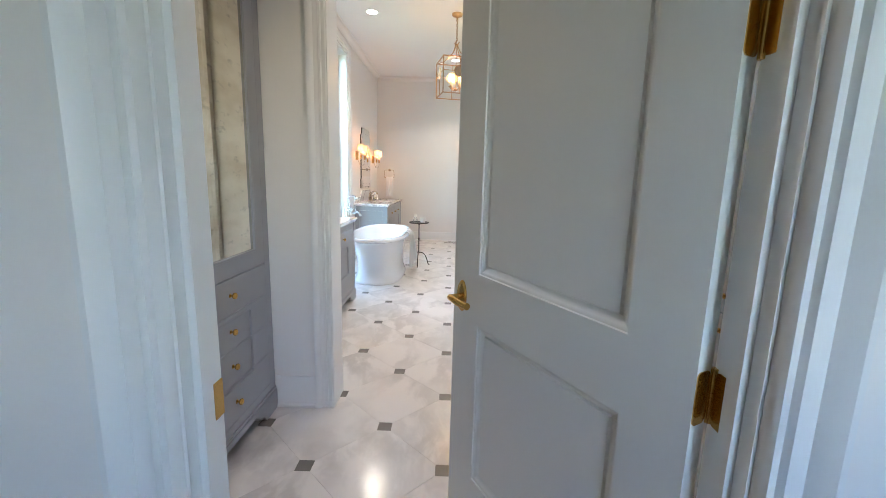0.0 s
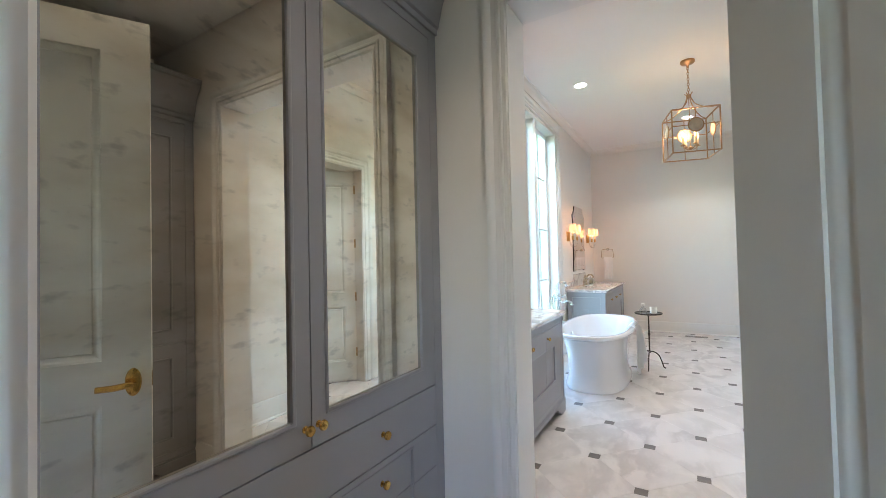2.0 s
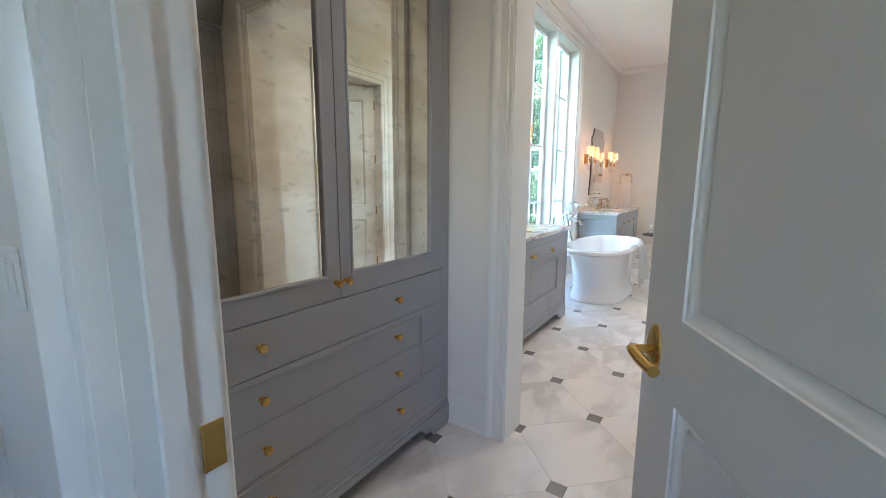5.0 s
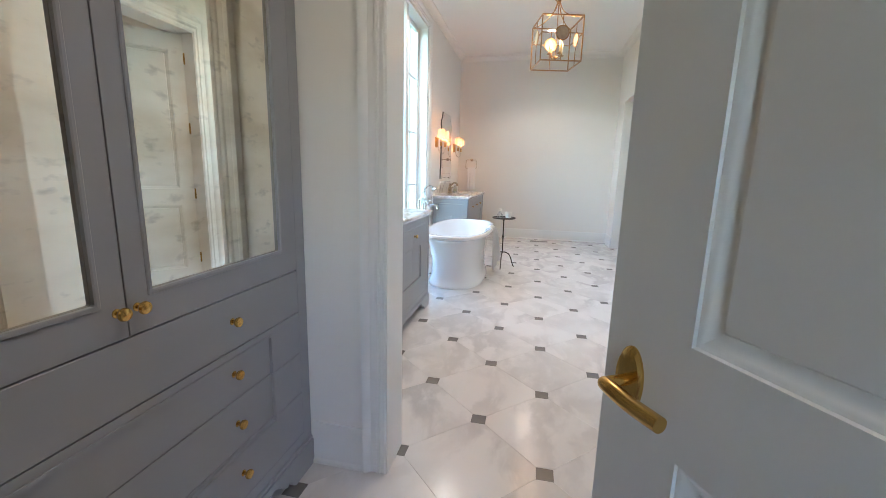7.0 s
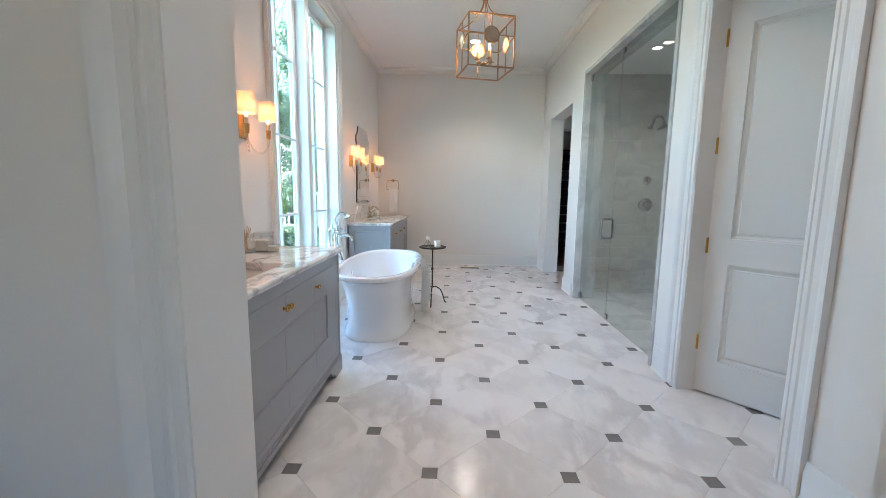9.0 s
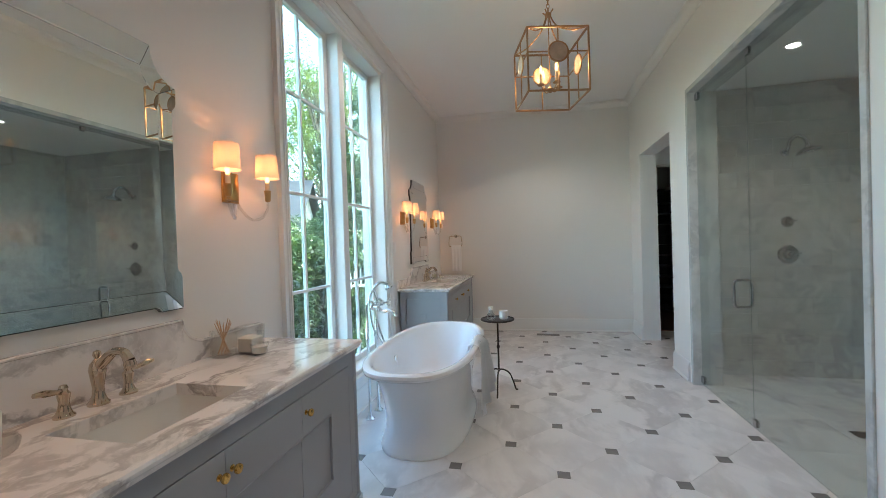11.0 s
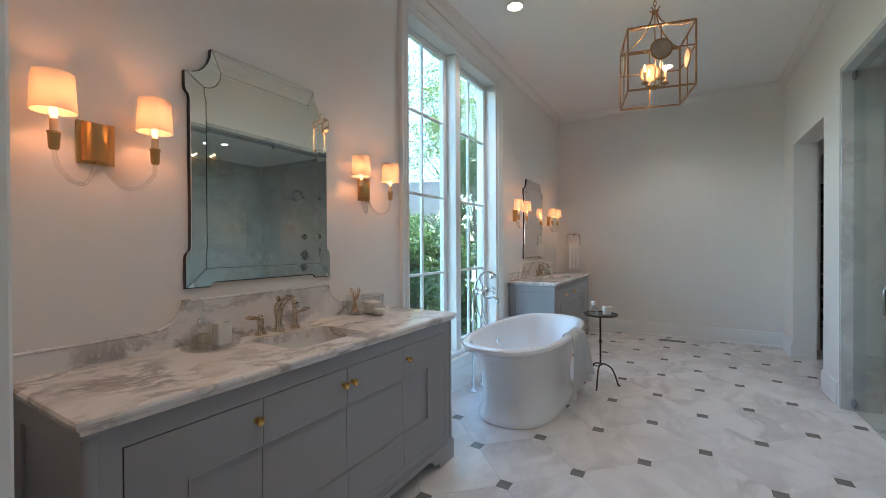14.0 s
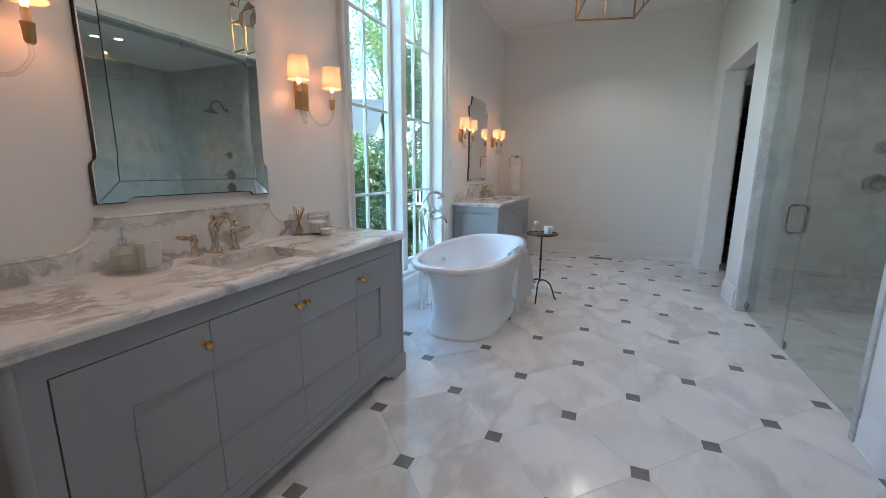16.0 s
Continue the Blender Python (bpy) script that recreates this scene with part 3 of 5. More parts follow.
# ---- doors ----
def panel_leaf(w, h, t, panels):
    """A door leaf along x from 0 to w, thick in y from 0 to t, with moulded panels (x, x, z, z) sunk into both faces."""
    bm = bmesh.new()
    xs = sorted({0, w, *[p[0] for p in panels], *[p[1] for p in panels]})
    zs = sorted({0, h, *[p[2] for p in panels], *[p[3] for p in panels]})
    rect = lambda x0, x1, z0, z1, y: [bm.verts.new(c) for c in ((x0, y, z0), (x1, y, z0), (x1, y, z1), (x0, y, z1))]
    steps = ((0, 0), (0.002, 0.005), (0.007, 0.006), (0.012, 0.009), (0.024, 0.017), (0.030, 0.018), (0.034, 0.012), (0.038, 0.012))
    for y, way in ((0, 1), (t, -1)):
        for x0, x1 in zip(xs, xs[1:]):
            for z0, z1 in zip(zs, zs[1:]):
                if not any(p[0] <= x0 and x1 <= p[1] and p[2] <= z0 and z1 <= p[3] for p in panels):
                    bm.faces.new(rect(x0, x1, z0, z1, y))
        for x0, x1, z0, z1 in panels:
            rings = [rect(x0 + i, x1 - i, z0 + i, z1 - i, y + way * d) for i, d in steps]
            for a, b in zip(rings, rings[1:]):
                for k in range(4):
                    bm.faces.new((a[k], a[(k + 1) % 4], b[(k + 1) % 4], b[k]))
            bm.faces.new(rings[-1])
    a, b = rect(0, w, 0, h, 0), rect(0, w, 0, h, t)
    for k in range(4):
        bm.faces.new((a[k], a[(k + 1) % 4], b[(k + 1) % 4], b[k]))
    bmesh.ops.remove_doubles(bm, verts=bm.verts[:], dist=1e-5)
    bmesh.ops.recalc_face_normals(bm, faces=bm.faces[:])
    return bm


def lever(parent, x, z, y, way, toward):
    """A lever handle with its oval rose on one face of a leaf."""
    rose = lathe([(0, 0), (0.034, 0), (0.034, 0.004), (0.030, 0.009), (0.018, 0.011), (0.0, 0.011)], 28)
    rose.transform(Matrix.Diagonal((0.85, 1.7, 1, 1)))
    rose.transform(Matrix.Translation((x, y, z)) @ Matrix.Rotation(radians(90 if way < 0 else -90), 4, "X"))
    handle = part("door_handle", rose, BRASS, parent, "aged brass lever handle on an oval rose")
    bm = tube([(x, y, z), (x, y + way * 0.052, z)], 0.010, 14)
    c = curve_points([(x - toward * 0.004, y + way * 0.052, z), (x + toward * 0.02, y + way * 0.054, z), (x + toward * 0.06, y + way * 0.052, z - 0.004), (x + toward * 0.115, y + way * 0.050, z - 0.003)], 5)
    tube(c, 0, 14, bm, [0.011 + 0.002 * math.sin(2.6 * k / len(c)) - 0.002 * (k < 1) for k in range(len(c))])
    part("lever", bm, BRASS, handle)


def hinge_set(parent, zs, t, other):
    """Butt hinges: one plate on the leaf's edge, one towards the jamb, a barrel between them. other: turn of the jamb plate."""
    for z in zs:
        bm = tube([(-0.004, t + 0.004, z - 0.055), (-0.004, t + 0.004, z + 0.055)], 0.007, 12)
        h = part("hinge", bm, BRASS, parent, "brass butt hinge with rounded corners")
        for name, m in (("leaf_plate", Matrix.Identity(4)), ("jamb_plate", Matrix.Translation((-0.004, t + 0.004, 0)) @ Matrix.Rotation(other, 4, "Z") @ Matrix.Translation((0.004, -t - 0.004, 0)))):
            ring = []
            for cx, cz, a0 in ((t - 0.016, 0.035, 0), (0.010, 0.035, 90), (0.010, -0.035, 180), (t - 0.016, -0.035, 270)):
                for a in range(0, 91, 18):
                    ring.append((cx + 0.012 * math.cos(radians(a0 + a)) , z + cz + 0.018 * math.sin(radians(a0 + a))))
            ring = [(max(y, 0.001), zz) for y, zz in ring]
            bm = prism(ring, 0, -0.0025, -0.0004)
            for sy, sz in ((0.012, 0.033), (0.026, 0.0), (0.012, -0.033)):
                tube([(-0.004, sy, z + sz), (-0.002, sy, z + sz)], 0.004, 10, bm)
            bm.transform(m)
            part(name, bm, BRASS, h)


PANELS = [(0.15, 0.738, 1.008, 2.29), (0.15, 0.738, 0.232, 0.827)]
ENTRY_TURN = 118.7
# the leaf runs from the hinge; its face with y = 0 looks back at the entrance
entry = thing("door_1", "white painted two-panel door standing open, with brass lever and hinges", "door",
              m=Matrix.Translation((DOOR_R - 0.008, 0.72, 0.008)) @ Matrix.Rotation(radians(ENTRY_TURN), 4, "Z") @ Matrix.Diagonal((1, -1, 1, 1)) @ Matrix.Translation((0.004, -0.049, 0)), kind="structure")
leaf_bm = panel_leaf(0.903, 2.44, 0.045, PANELS)
leaf_bm.faces.ensure_lookup_table()
for f in leaf_bm.faces:
    f.normal_flip()
leaf = part("leaf", leaf_bm, DOOR, entry)
lever(entry, 0.841, 0.908, 0.0, -1, -1)
lever(entry, 0.841, 0.908, 0.045, 1, -1)
hinge_set(entry, (0.30, 0.935, 1.585, 2.21), 0.045, radians(-60.5))
part("latch_plate", box((0.9025, 0.010, 0.878), (0.9045, 0.035, 0.938), 0.0008), BRASS, entry)
setting("door_strike_plate", box((DOOR_L + 0.005, 0.690, 0.872), (DOOR_L + 0.0085, 0.722, 0.945), 0.001), BRASS, "brass strike plate on the door jamb", "strike plate")

toilet_door = thing("door_2", "white painted two-panel door standing ajar to a toilet room", "door",
                    m=Matrix.Translation((1.395, WC[1] - 0.010, 0.010)) @ Matrix.Rotation(radians(-90 + 41), 4, "Z"), kind="structure")
part("leaf", panel_leaf(0.838, 2.43, 0.045, [(0.12, 0.72, 1.02, 2.28), (0.12, 0.72, 0.23, 0.86)]), DOOR, toilet_door)
lever(toilet_door, 0.775, 0.95, 0.0, -1, -1)
for z in (0.33, 0.97, 1.59, 2.22):
    bm = tube([(-0.002, -0.006, z - 0.05), (-0.002, -0.006, z + 0.05)], 0.007, 10)
    box((-0.004, -0.003, z - 0.05), (-0.001, 0.035, z + 0.05), 0, bm)
    part("hinge", bm, BRASS, toilet_door, "brass butt hinge")


# ---- cabinet hardware and fronts ----
def knob(parent, at, size=1.0):
    """A small turned brass knob that points along x."""
    s = size
    bm = lathe([(0, 0), (0.010 * s, 0), (0.010 * s, 0.002), (0.005 * s, 0.005), (0.0055 * s, 0.012), (0.013 * s, 0.016), (0.0155 * s, 0.022), (0.0135 * s, 0.028), (0.006 * s, 0.031), (0, 0.0315)], 18)
    bm.transform(Matrix.Translation(at) @ Matrix.Rotation(radians(90), 4, "Y"))
    return part("knob", bm, BRASS, parent, "small turned brass knob")


def front(y0, y1, z0, z1, x, sink, thick=0.02, deep=0.008):
    """A flat front with its face at x; where it overlaps the area sink (y, y, z, z) the face lies deeper, inside a small raised bead."""
    a, b, c, d = max(y0, sink[0]), min(y1, sink[1]), max(z0, sink[2]), min(z1, sink[3])
    if a >= b or c >= d:
        return box((x - thick, y0, z0), (x, y1, z1), 0.0015)
    e = 0.007
    ys, zs = {y0, y1, a, b}, {z0, z1, c, d}
    if a > y0:
        ys.add(a + e)
    if b < y1:
        ys.add(b - e)
    if c > z0:
        zs.add(c + e)
    if d < z1:
        zs.add(d - e)
    ys, zs = sorted(ys), sorted(zs)
    ia, ib = (a + e if a > y0 else a), (b - e if b < y1 else b)
    ic, id_ = (c + e if c > z0 else c), (d - e if d < z1 else d)

    def level(y, z):
        if ia < y < ib and ic < z < id_:
            return x - deep
        return x + 0.0035 if a < y < b and c < z < d else x

    bm = bmesh.new()
    quad = lambda *pts: bm.faces.new([bm.verts.new(q) for q in pts])
    ny, nz = len(ys) - 1, len(zs) - 1
    lv = [[level((ys[i] + ys[i + 1]) / 2, (zs[j] + zs[j + 1]) / 2) for j in range(nz)] for i in range(ny)]
    for i in range(ny):
        for j in range(nz):
            p, q, r, t_, h = ys[i], ys[i + 1], zs[j], zs[j + 1], lv[i][j]
            quad((h, p, r), (h, q, r), (h, q, t_), (h, p, t_))
            nxt = lv[i + 1][j] if i + 1 < ny else x - thick
            if nxt != h:
                quad((h, q, r), (nxt, q, r), (nxt, q, t_), (h, q, t_))
            nxt = lv[i][j + 1] if j + 1 < nz else x - thick
            if nxt != h:
                quad((h, p, t_), (nxt, p, t_), (nxt, q, t_), (h, q, t_))
            if i == 0:
                quad((h, p, r), (x - thick, p, r), (x - thick, p, t_), (h, p, t_))
            if j == 0:
                quad((h, p, r), (x - thick, p, r), (x - thick, q, r), (h, q, r))
    bmesh.ops.remove_doubles(bm, verts=bm.verts[:], dist=1e-5)
    bmesh.ops.recalc_face_normals(bm, faces=bm.faces[:])
    return bm


def foot_outline(half, top):
    """A plinth board with bracket feet and a scrolled underside, in (y, z)."""
    right = [(half, 0), (half - 0.15, 0), (half - 0.165, 0.012), (half - 0.172, 0.03), (half - 0.19, 0.042), (half - 0.205, 0.036), (half - 0.222, 0.042), (half - 0.245, 0.07), (half - 0.275, 0.085)]
    return [(half, top)] + right + [(-y, z) for y, z in reversed(right)] + [(-half, top)]


# ---- vanities ----
def vanity(cy, half):
    """A grey vanity with four doors behind one shared sunk panel; its counter, basin and tap are things of their own."""
    m = Matrix.Translation((LEFT, cy, 0))
    v = thing("vanity_cabinet", "grey painted vanity cabinet with four doors, brass knobs and bracket feet", "cabinet", "vanities", m)
    b = half - 0.035
    X = 0.555
    part("body", box((0.022, -b, 0.12), (X - 0.021, b, 0.69)), GREY, v)
    part("face_frame", bar_frame(-b, b, 0.12, 0.862, (0.068, 0.068, 0.048, 0.066), X - 0.0208, X, 0.0015), GREY, v)
    for s in (-1, 1):
        bm = bar_frame(0.022, X, 0.12, 0.862, (0.068, 0.07, 0.08, 0.072), -0.007, 0.007, 0.0015)
        bm.transform(Matrix.Translation((0, s * (b + 0.0072), 0)) @ Matrix(((0, 1, 0, 0), (1, 0, 0, 0), (0, 0, 1, 0), (0, 0, 0, 1))))
        side = part("side_frame", bm, GREY, v)
        p0, p1 = sorted((s * (b + 0.0002), s * (b + 0.004)))
        part("side_panel", box((0.0935, p0, 0.2035), (X - 0.0735, p1, 0.7865)), GREY, side)
        if s < 0 and cy > 6:
            part("outlet_plate", box((0.25, -b - 0.0085, 0.505), (0.315, -b - 0.003, 0.622), 0.0015), GREY, side, "grey outlet plate")
            part("outlet", box((0.263, -b - 0.0105, 0.53), (0.302, -b - 0.008, 0.60), 0.001), GREY, side)
    for s in (-1, 1):
        part("corner_post", lathe([(0, 0.13), (0.018, 0.13), (0.018, 0.842), (0.014, 0.848), (0.018, 0.854), (0.018, 0.863), (0, 0.863)], 24, (X - 0.010, s * (b - 0.001), 0)), GREY, v)
    w = (b - 0.07) / 2
    sink = (-w * 2 + 0.16, w * 2 - 0.18, 0.333, 0.634)
    for k in range(4):
        y0, y1 = -2 * w + k * w + 0.0015, -2 * w + (k + 1) * w - 0.0015
        d = part("door", front(y0, y1, 0.171, 0.793, X, sink, 0.019), GREY, v)
        knob(d, (X, y1 - 0.025 if k in (0, 1) else y0 + 0.025, 0.725))
    bm = prism(foot_outline(half - 0.012, 0.115), 0, X - 0.012, X + 0.012)
    box((X - 0.004, -half + 0.016, 0.115), (X + 0.008, half - 0.016, 0.128), 0.003, bm)
    for s in (-1, 1):
        y0, y1 = sorted((s * (half - 0.012), s * (half - 0.036)))
        box((0.022, y0, 0.0), (0.13, y1, 0.115), 0.001, bm)
        box((0.13, y0, 0.07), (X - 0.15, y1, 0.115), 0.001, bm)
        box((X - 0.15, y0, 0.0), (X - 0.012, y1, 0.115), 0.001, bm)
    part("plinth", bm, GREY, v)
    return v


def counter(cy, half):
    """The marble top with an ogee edge and a hole for the basin, and its shaped splashback."""
    c = thing("countertop", "white marble vanity top with grey veins and an ogee edge", "countertop", "vanity tops", Matrix.Translation((LEFT, cy, 0)))
    z0, z1, X = 0.864, 0.905, 0.565
    e = 0.022
    bm = bmesh.new()
    hx0, hx1, hy = 0.18, 0.475, 0.205
    for lo, hi in (((0.0, -half + e, z0), (hx0, half - e, z1)), ((hx1, -half + e, z0), (X, half - e, z1)), ((hx0, -half + e, z0), (hx1, -hy, z1)), ((hx0, hy, z0), (hx1, half - e, z1))):
        box(lo, hi, 0, bm)
    h = z1 - z0
    edge = [(0, z0), (e * 0.35, z0), (e * 0.55, z0 + h * 0.12), (e * 0.60, z0 + h * 0.3), (e * 0.78, z0 + h * 0.42), (e, z0 + h * 0.55), (e * 1.05, z0 + h * 0.75), (e * 0.85, z0 + h * 0.93), (e * 0.5, z1), (0, z1)]
    merge(bm, profile_strip(edge, [(0, half - e), (X, half - e), (X, -half + e), (0, -half + e)]))
    part("slab", bm, TOP_MARBLE, c)
    top, low, s = 1.098, 0.988, 0.40
    arc = [(s + 0.13 - 0.13 * math.cos(radians(a)), top - 0.11 * math.sin(radians(a))) for a in range(0, 91, 10)]
    outline = [(-half + 0.02, z1), (half - 0.02, z1), (half - 0.02, low)] + arc[::-1] + [(-y, z) for y, z in arc] + [(-half + 0.02, low)]
    bm = prism(outline, 0, 0.0, 0.020)
    bead = [(y, z) for y, z in outline[2:]]
    tube([(0.019, y, z - 0.004) for y, z in bead], 0.006, 8, bm)
    part("splashback", bm, TOP_MARBLE, c)
    return c


def loft(rings, closed_top=True, closed_bottom=True):
    bm = bmesh.new()
    vs = [[bm.verts.new(p) for p in ring] for ring in rings]
    n = len(vs[0])
    for a, b in zip(vs, vs[1:]):
        for k in range(n):
            bm.faces.new((a[k], a[(k + 1) % n], b[(k + 1) % n], b[k]))
    if closed_bottom:
        bm.faces.new(vs[0])
    if closed_top:
        bm.faces.new(vs[-1])
    bmesh.ops.recalc_face_normals(bm, faces=bm.faces[:])
    return bm


def oval(a, b, z, n=56, power=2.5, cx=0.0, cy=0.0):
    out = []
    for k in range(n):
        t = 2 * math.pi * k / n
        c, s = math.cos(t), math.sin(t)
        out.append((cx + a * math.copysign(abs(c) ** (2 / power), c), cy + b * math.copysign(abs(s) ** (2 / power), s), z))
    return out


def basin(cy):
    m = Matrix.Translation((LEFT + 0.34, cy, 0))
    rings = [oval(0.180, 0.235, 0.858, 64, 14), oval(0.180, 0.235, 0.80, 64, 12), oval(0.15, 0.20, 0.725, 64, 8), oval(0.06, 0.09, 0.715, 64, 4), oval(0.05, 0.07, 0.728, 64, 4),
             oval(0.130, 0.175, 0.738, 64, 8), oval(0.150, 0.198, 0.765, 64, 10), oval(0.163, 0.218, 0.8635, 64, 16), oval(0.180, 0.235, 0.8635, 64, 14)]
    s = thing("sink", "white porcelain rectangular basin set under the marble top", "sink", "basins", m)
    part("bowl", loft(rings, False, False), PORCELAIN, s)
    part("drain", lathe([(0, 0), (0.022, 0), (0.022, 0.004), (0.016, 0.006), (0, 0.006)], 20, (0, 0, 0.7275)), NICKEL, s)


def tap(cy):
    """A widespread tap: curved spout and two lever handles."""
    t = thing("faucet", "polished nickel widespread tap with curved spout and two levers", "faucet", "vanity taps", Matrix.Translation((LEFT + 0.095, cy, 0.905)))
    bm = lathe([(0, 0), (0.030, 0), (0.030, 0.006), (0.024, 0.012), (0.017, 0.032), (0.0155, 0.055), (0.020, 0.085), (0.0235, 0.110), (0.020, 0.130), (0.013, 0.138), (0.007, 0.146), (0.012, 0.157), (0.010, 0.168), (0, 0.174)], 22)
    c = curve_points([(0.0, 0, 0.112), (0.028, 0, 0.138), (0.068, 0, 0.168), (0.105, 0, 0.168), (0.128, 0, 0.142)], 6)
    tube(c, 0, 14, bm, [0.0145 + 0.002 * math.sin(k * 0.3) for k in range(len(c))])
    lathe([(0, 0), (0.015, 0), (0.018, 0.01), (0.014, 0.024), (0.0, 0.026)], 18, (0.129, 0, 0.122), bm)
    part("spout", bm, NICKEL, t)
    for s in (-1, 1):
        y = s * 0.098
        bm = lathe([(0, 0), (0.027, 0), (0.027, 0.005), (0.020, 0.012), (0.015, 0.026), (0.013, 0.045), (0.016, 0.06), (0.017, 0.07), (0.010, 0.078), (0.012, 0.086), (0.008, 0.094), (0, 0.096)], 20, (0, y, 0))
        tube([(0, y, 0.078), (0.008, y + s * 0.03, 0.082), (0.012, y + s * 0.055, 0.088), (0.014, y + s * 0.082, 0.092)], 0, 10, bm, [0.006, 0.008, 0.0105, 0.007])
        part("handle", bm, NICKEL, t)
    return t


def shaped_mirror(cy):
    """A wall mirror built of bevelled mirror strips round a plain centre, with a black edge."""
    g = thing("mirror", "tall wall mirror with concave upper corners and dark edges", "mirror", "vanity mirrors", Matrix.Translation((LEFT, cy, 0)))
    arc = [(0.286 + 0.112 * (1 - math.cos(radians(a))), 2.19 - 0.13 * math.sin(radians(a))) for a in range(0, 91, 15)]
    side = [(0.398, 1.995), (0.393, 1.98), (0.381, 1.967), (0.378, 1.95), (0.378, 1.325), (0.381, 1.305), (0.394, 1.292), (0.399, 1.275), (0.399, 1.146)]
    foot = [(0.30, 1.146), (0.29, 1.158), (0.275, 1.164)]
    right = arc + side + foot
    outline = right + [(-y, z) for y, z in reversed(right)]
    part("edge", prism([(y * 1.006, 1.67 + (z - 1.67) * 1.0045) for y, z in outline], 0, 0.0, 0.0172), BLACK_EDGE, g, "black side edge")
    iarc = [(0.245 + 0.075 * (1 - math.cos(radians(a))), 2.098 - 0.085 * math.sin(radians(a))) for a in range(0, 91, 15)]
    iright = iarc + [(0.32, 1.99), (0.318, 1.975), (0.313, 1.965), (0.312, 1.955), (0.312, 1.32), (0.314, 1.30), (0.316, 1.285), (0.317, 1.27), (0.317, 1.225), (0.30, 1.225), (0.29, 1.225), (0.275, 1.225)]
    inner = iright + [(-y, z) for y, z in reversed(iright)]
    n = len(outline)
    strips = (("top_strip", [n - 1, 0]), ("corner_strip", list(range(0, 7))), ("side_strip", list(range(6, 16))), ("bottom_strip", list(range(15, n - 15))),
              ("side_strip", list(range(n - 16, n - 6))), ("corner_strip", list(range(n - 7, n))))
    for name, idx in strips:
        bm = bmesh.new()
        rows = []
        for n_, i in enumerate(idx):
            near = idx[1] if n_ == 0 else idx[-2] if n_ == len(idx) - 1 else i
            slip = lambda p, q: tuple(Vector(p) + (Vector(q) - Vector(p)).normalized() * 0.0016) if p != q else p
            (oy, oz), (iy, iz) = slip(outline[i], outline[near]), slip(inner[i], inner[near])
            d = Vector((iy - oy, iz - oz))
            u = d.normalized() * 0.002
            rows.append([bm.verts.new(p) for p in ((0.0174, oy, oz), (0.0237, oy + u[0], oz + u[1]), (0.0222, iy - u[0], iz - u[1]), (0.0202, iy, iz), (0.0174, iy, iz))])
        for a, b in zip(rows, rows[1:]):
            for q in range(5):
                bm.faces.new((a[q], a[(q + 1) % 5], b[(q + 1) % 5], b[q]))
        bm.faces.new(rows[0])
        bm.faces.new(rows[-1])
        bmesh.ops.recalc_face_normals(bm, faces=bm.faces[:])
        ob = part(name, bm, MIRROR, g)
        ob.data.set_sharp_from_angle(angle=radians(5))
    c = Vector((0, 1.6))
    part("centre_panel", prism([tuple(c + (Vector(p) - c) * 0.996) for p in inner], 0, 0.0174, 0.0227), MIRROR, g)
    return g


def sconce(cy, z=1.69):
    """A two-armed wall light: brass plate, clear arms, linen drum shades."""
    s = thing("wall_sconce", "brass wall light with clear curved arms and lit linen shades", "wall light", "vanity wall lights", Matrix.Translation((LEFT, cy, z)))
    bm = box((0, -0.055, -0.075), (0.009, 0.055, 0.075), 0.002)
    half = [(0.009 + 0.03 * math.cos(radians(a)), 0.042 * math.sin(radians(a))) for a in range(-90, 91, 15)]
    prism(half, 2, -0.066, 0.066, bm)
    part("back_plate", bm, SATIN_BRASS, s, "satin brass plate")
    for k in (-1, 1):
        c = curve_points([(0.03, k * 0.012, -0.06), (0.045, k * 0.02, -0.105), (0.075, k * 0.055, -0.155), (0.10, k * 0.10, -0.15), (0.112, k * 0.135, -0.105), (0.112, k * 0.142, -0.06)], 6)
        arm = part("arm", tube(c, 0.0065, 12), ACRYLIC, s, "clear curved arm")
        at = (0.112, k * 0.142, 0)
        part("cup", lathe([(0, -0.062), (0.010, -0.062), (0.014, -0.055), (0.016, -0.012), (0.0175, -0.010), (0.0175, -0.004), (0, -0.004)], 20, at), SATIN_BRASS, arm, "brass candle cup")
        part("candle", lathe([(0, -0.004), (0.0115, -0.004), (0.0115, 0.035), (0, 0.035)], 16, at), CANDLE, arm, "ivory sleeve")
        part("bulb", lathe([(0, 0.035), (0.008, 0.039), (0.012, 0.055), (0.009, 0.075), (0, 0.088)], 14, at), BULB, arm, "lit bulb")
        rings = []
        for r, zz in ((0.058, 0.058), (0.0515, 0.178), (0.0503, 0.178), (0.0568, 0.058)):
            rings.append([(at[0] + r * math.cos(2 * math.pi * q / 32), at[1] + r * math.sin(2 * math.pi * q / 32), zz) for q in range(32)])
        part("shade", loft(rings + [rings[0]], False, False), SHADE, s, "white linen drum shade")
        lamp("bulb_light", "POINT", (LEFT + at[0], cy + at[1], z + 0.110), SCONCE_W, WARM, 0.016)
    return s


VANITY_A, VANITY_B, HALF = 3.485, 7.62, 0.925
for cy in (VANITY_A, VANITY_B):
    vanity(cy, HALF)
    counter(cy, HALF)
    basin(cy)
    tap(cy)
    shaped_mirror(cy + 0.009)
    sconce(cy - 0.685)
    sconce(cy + 0.725)


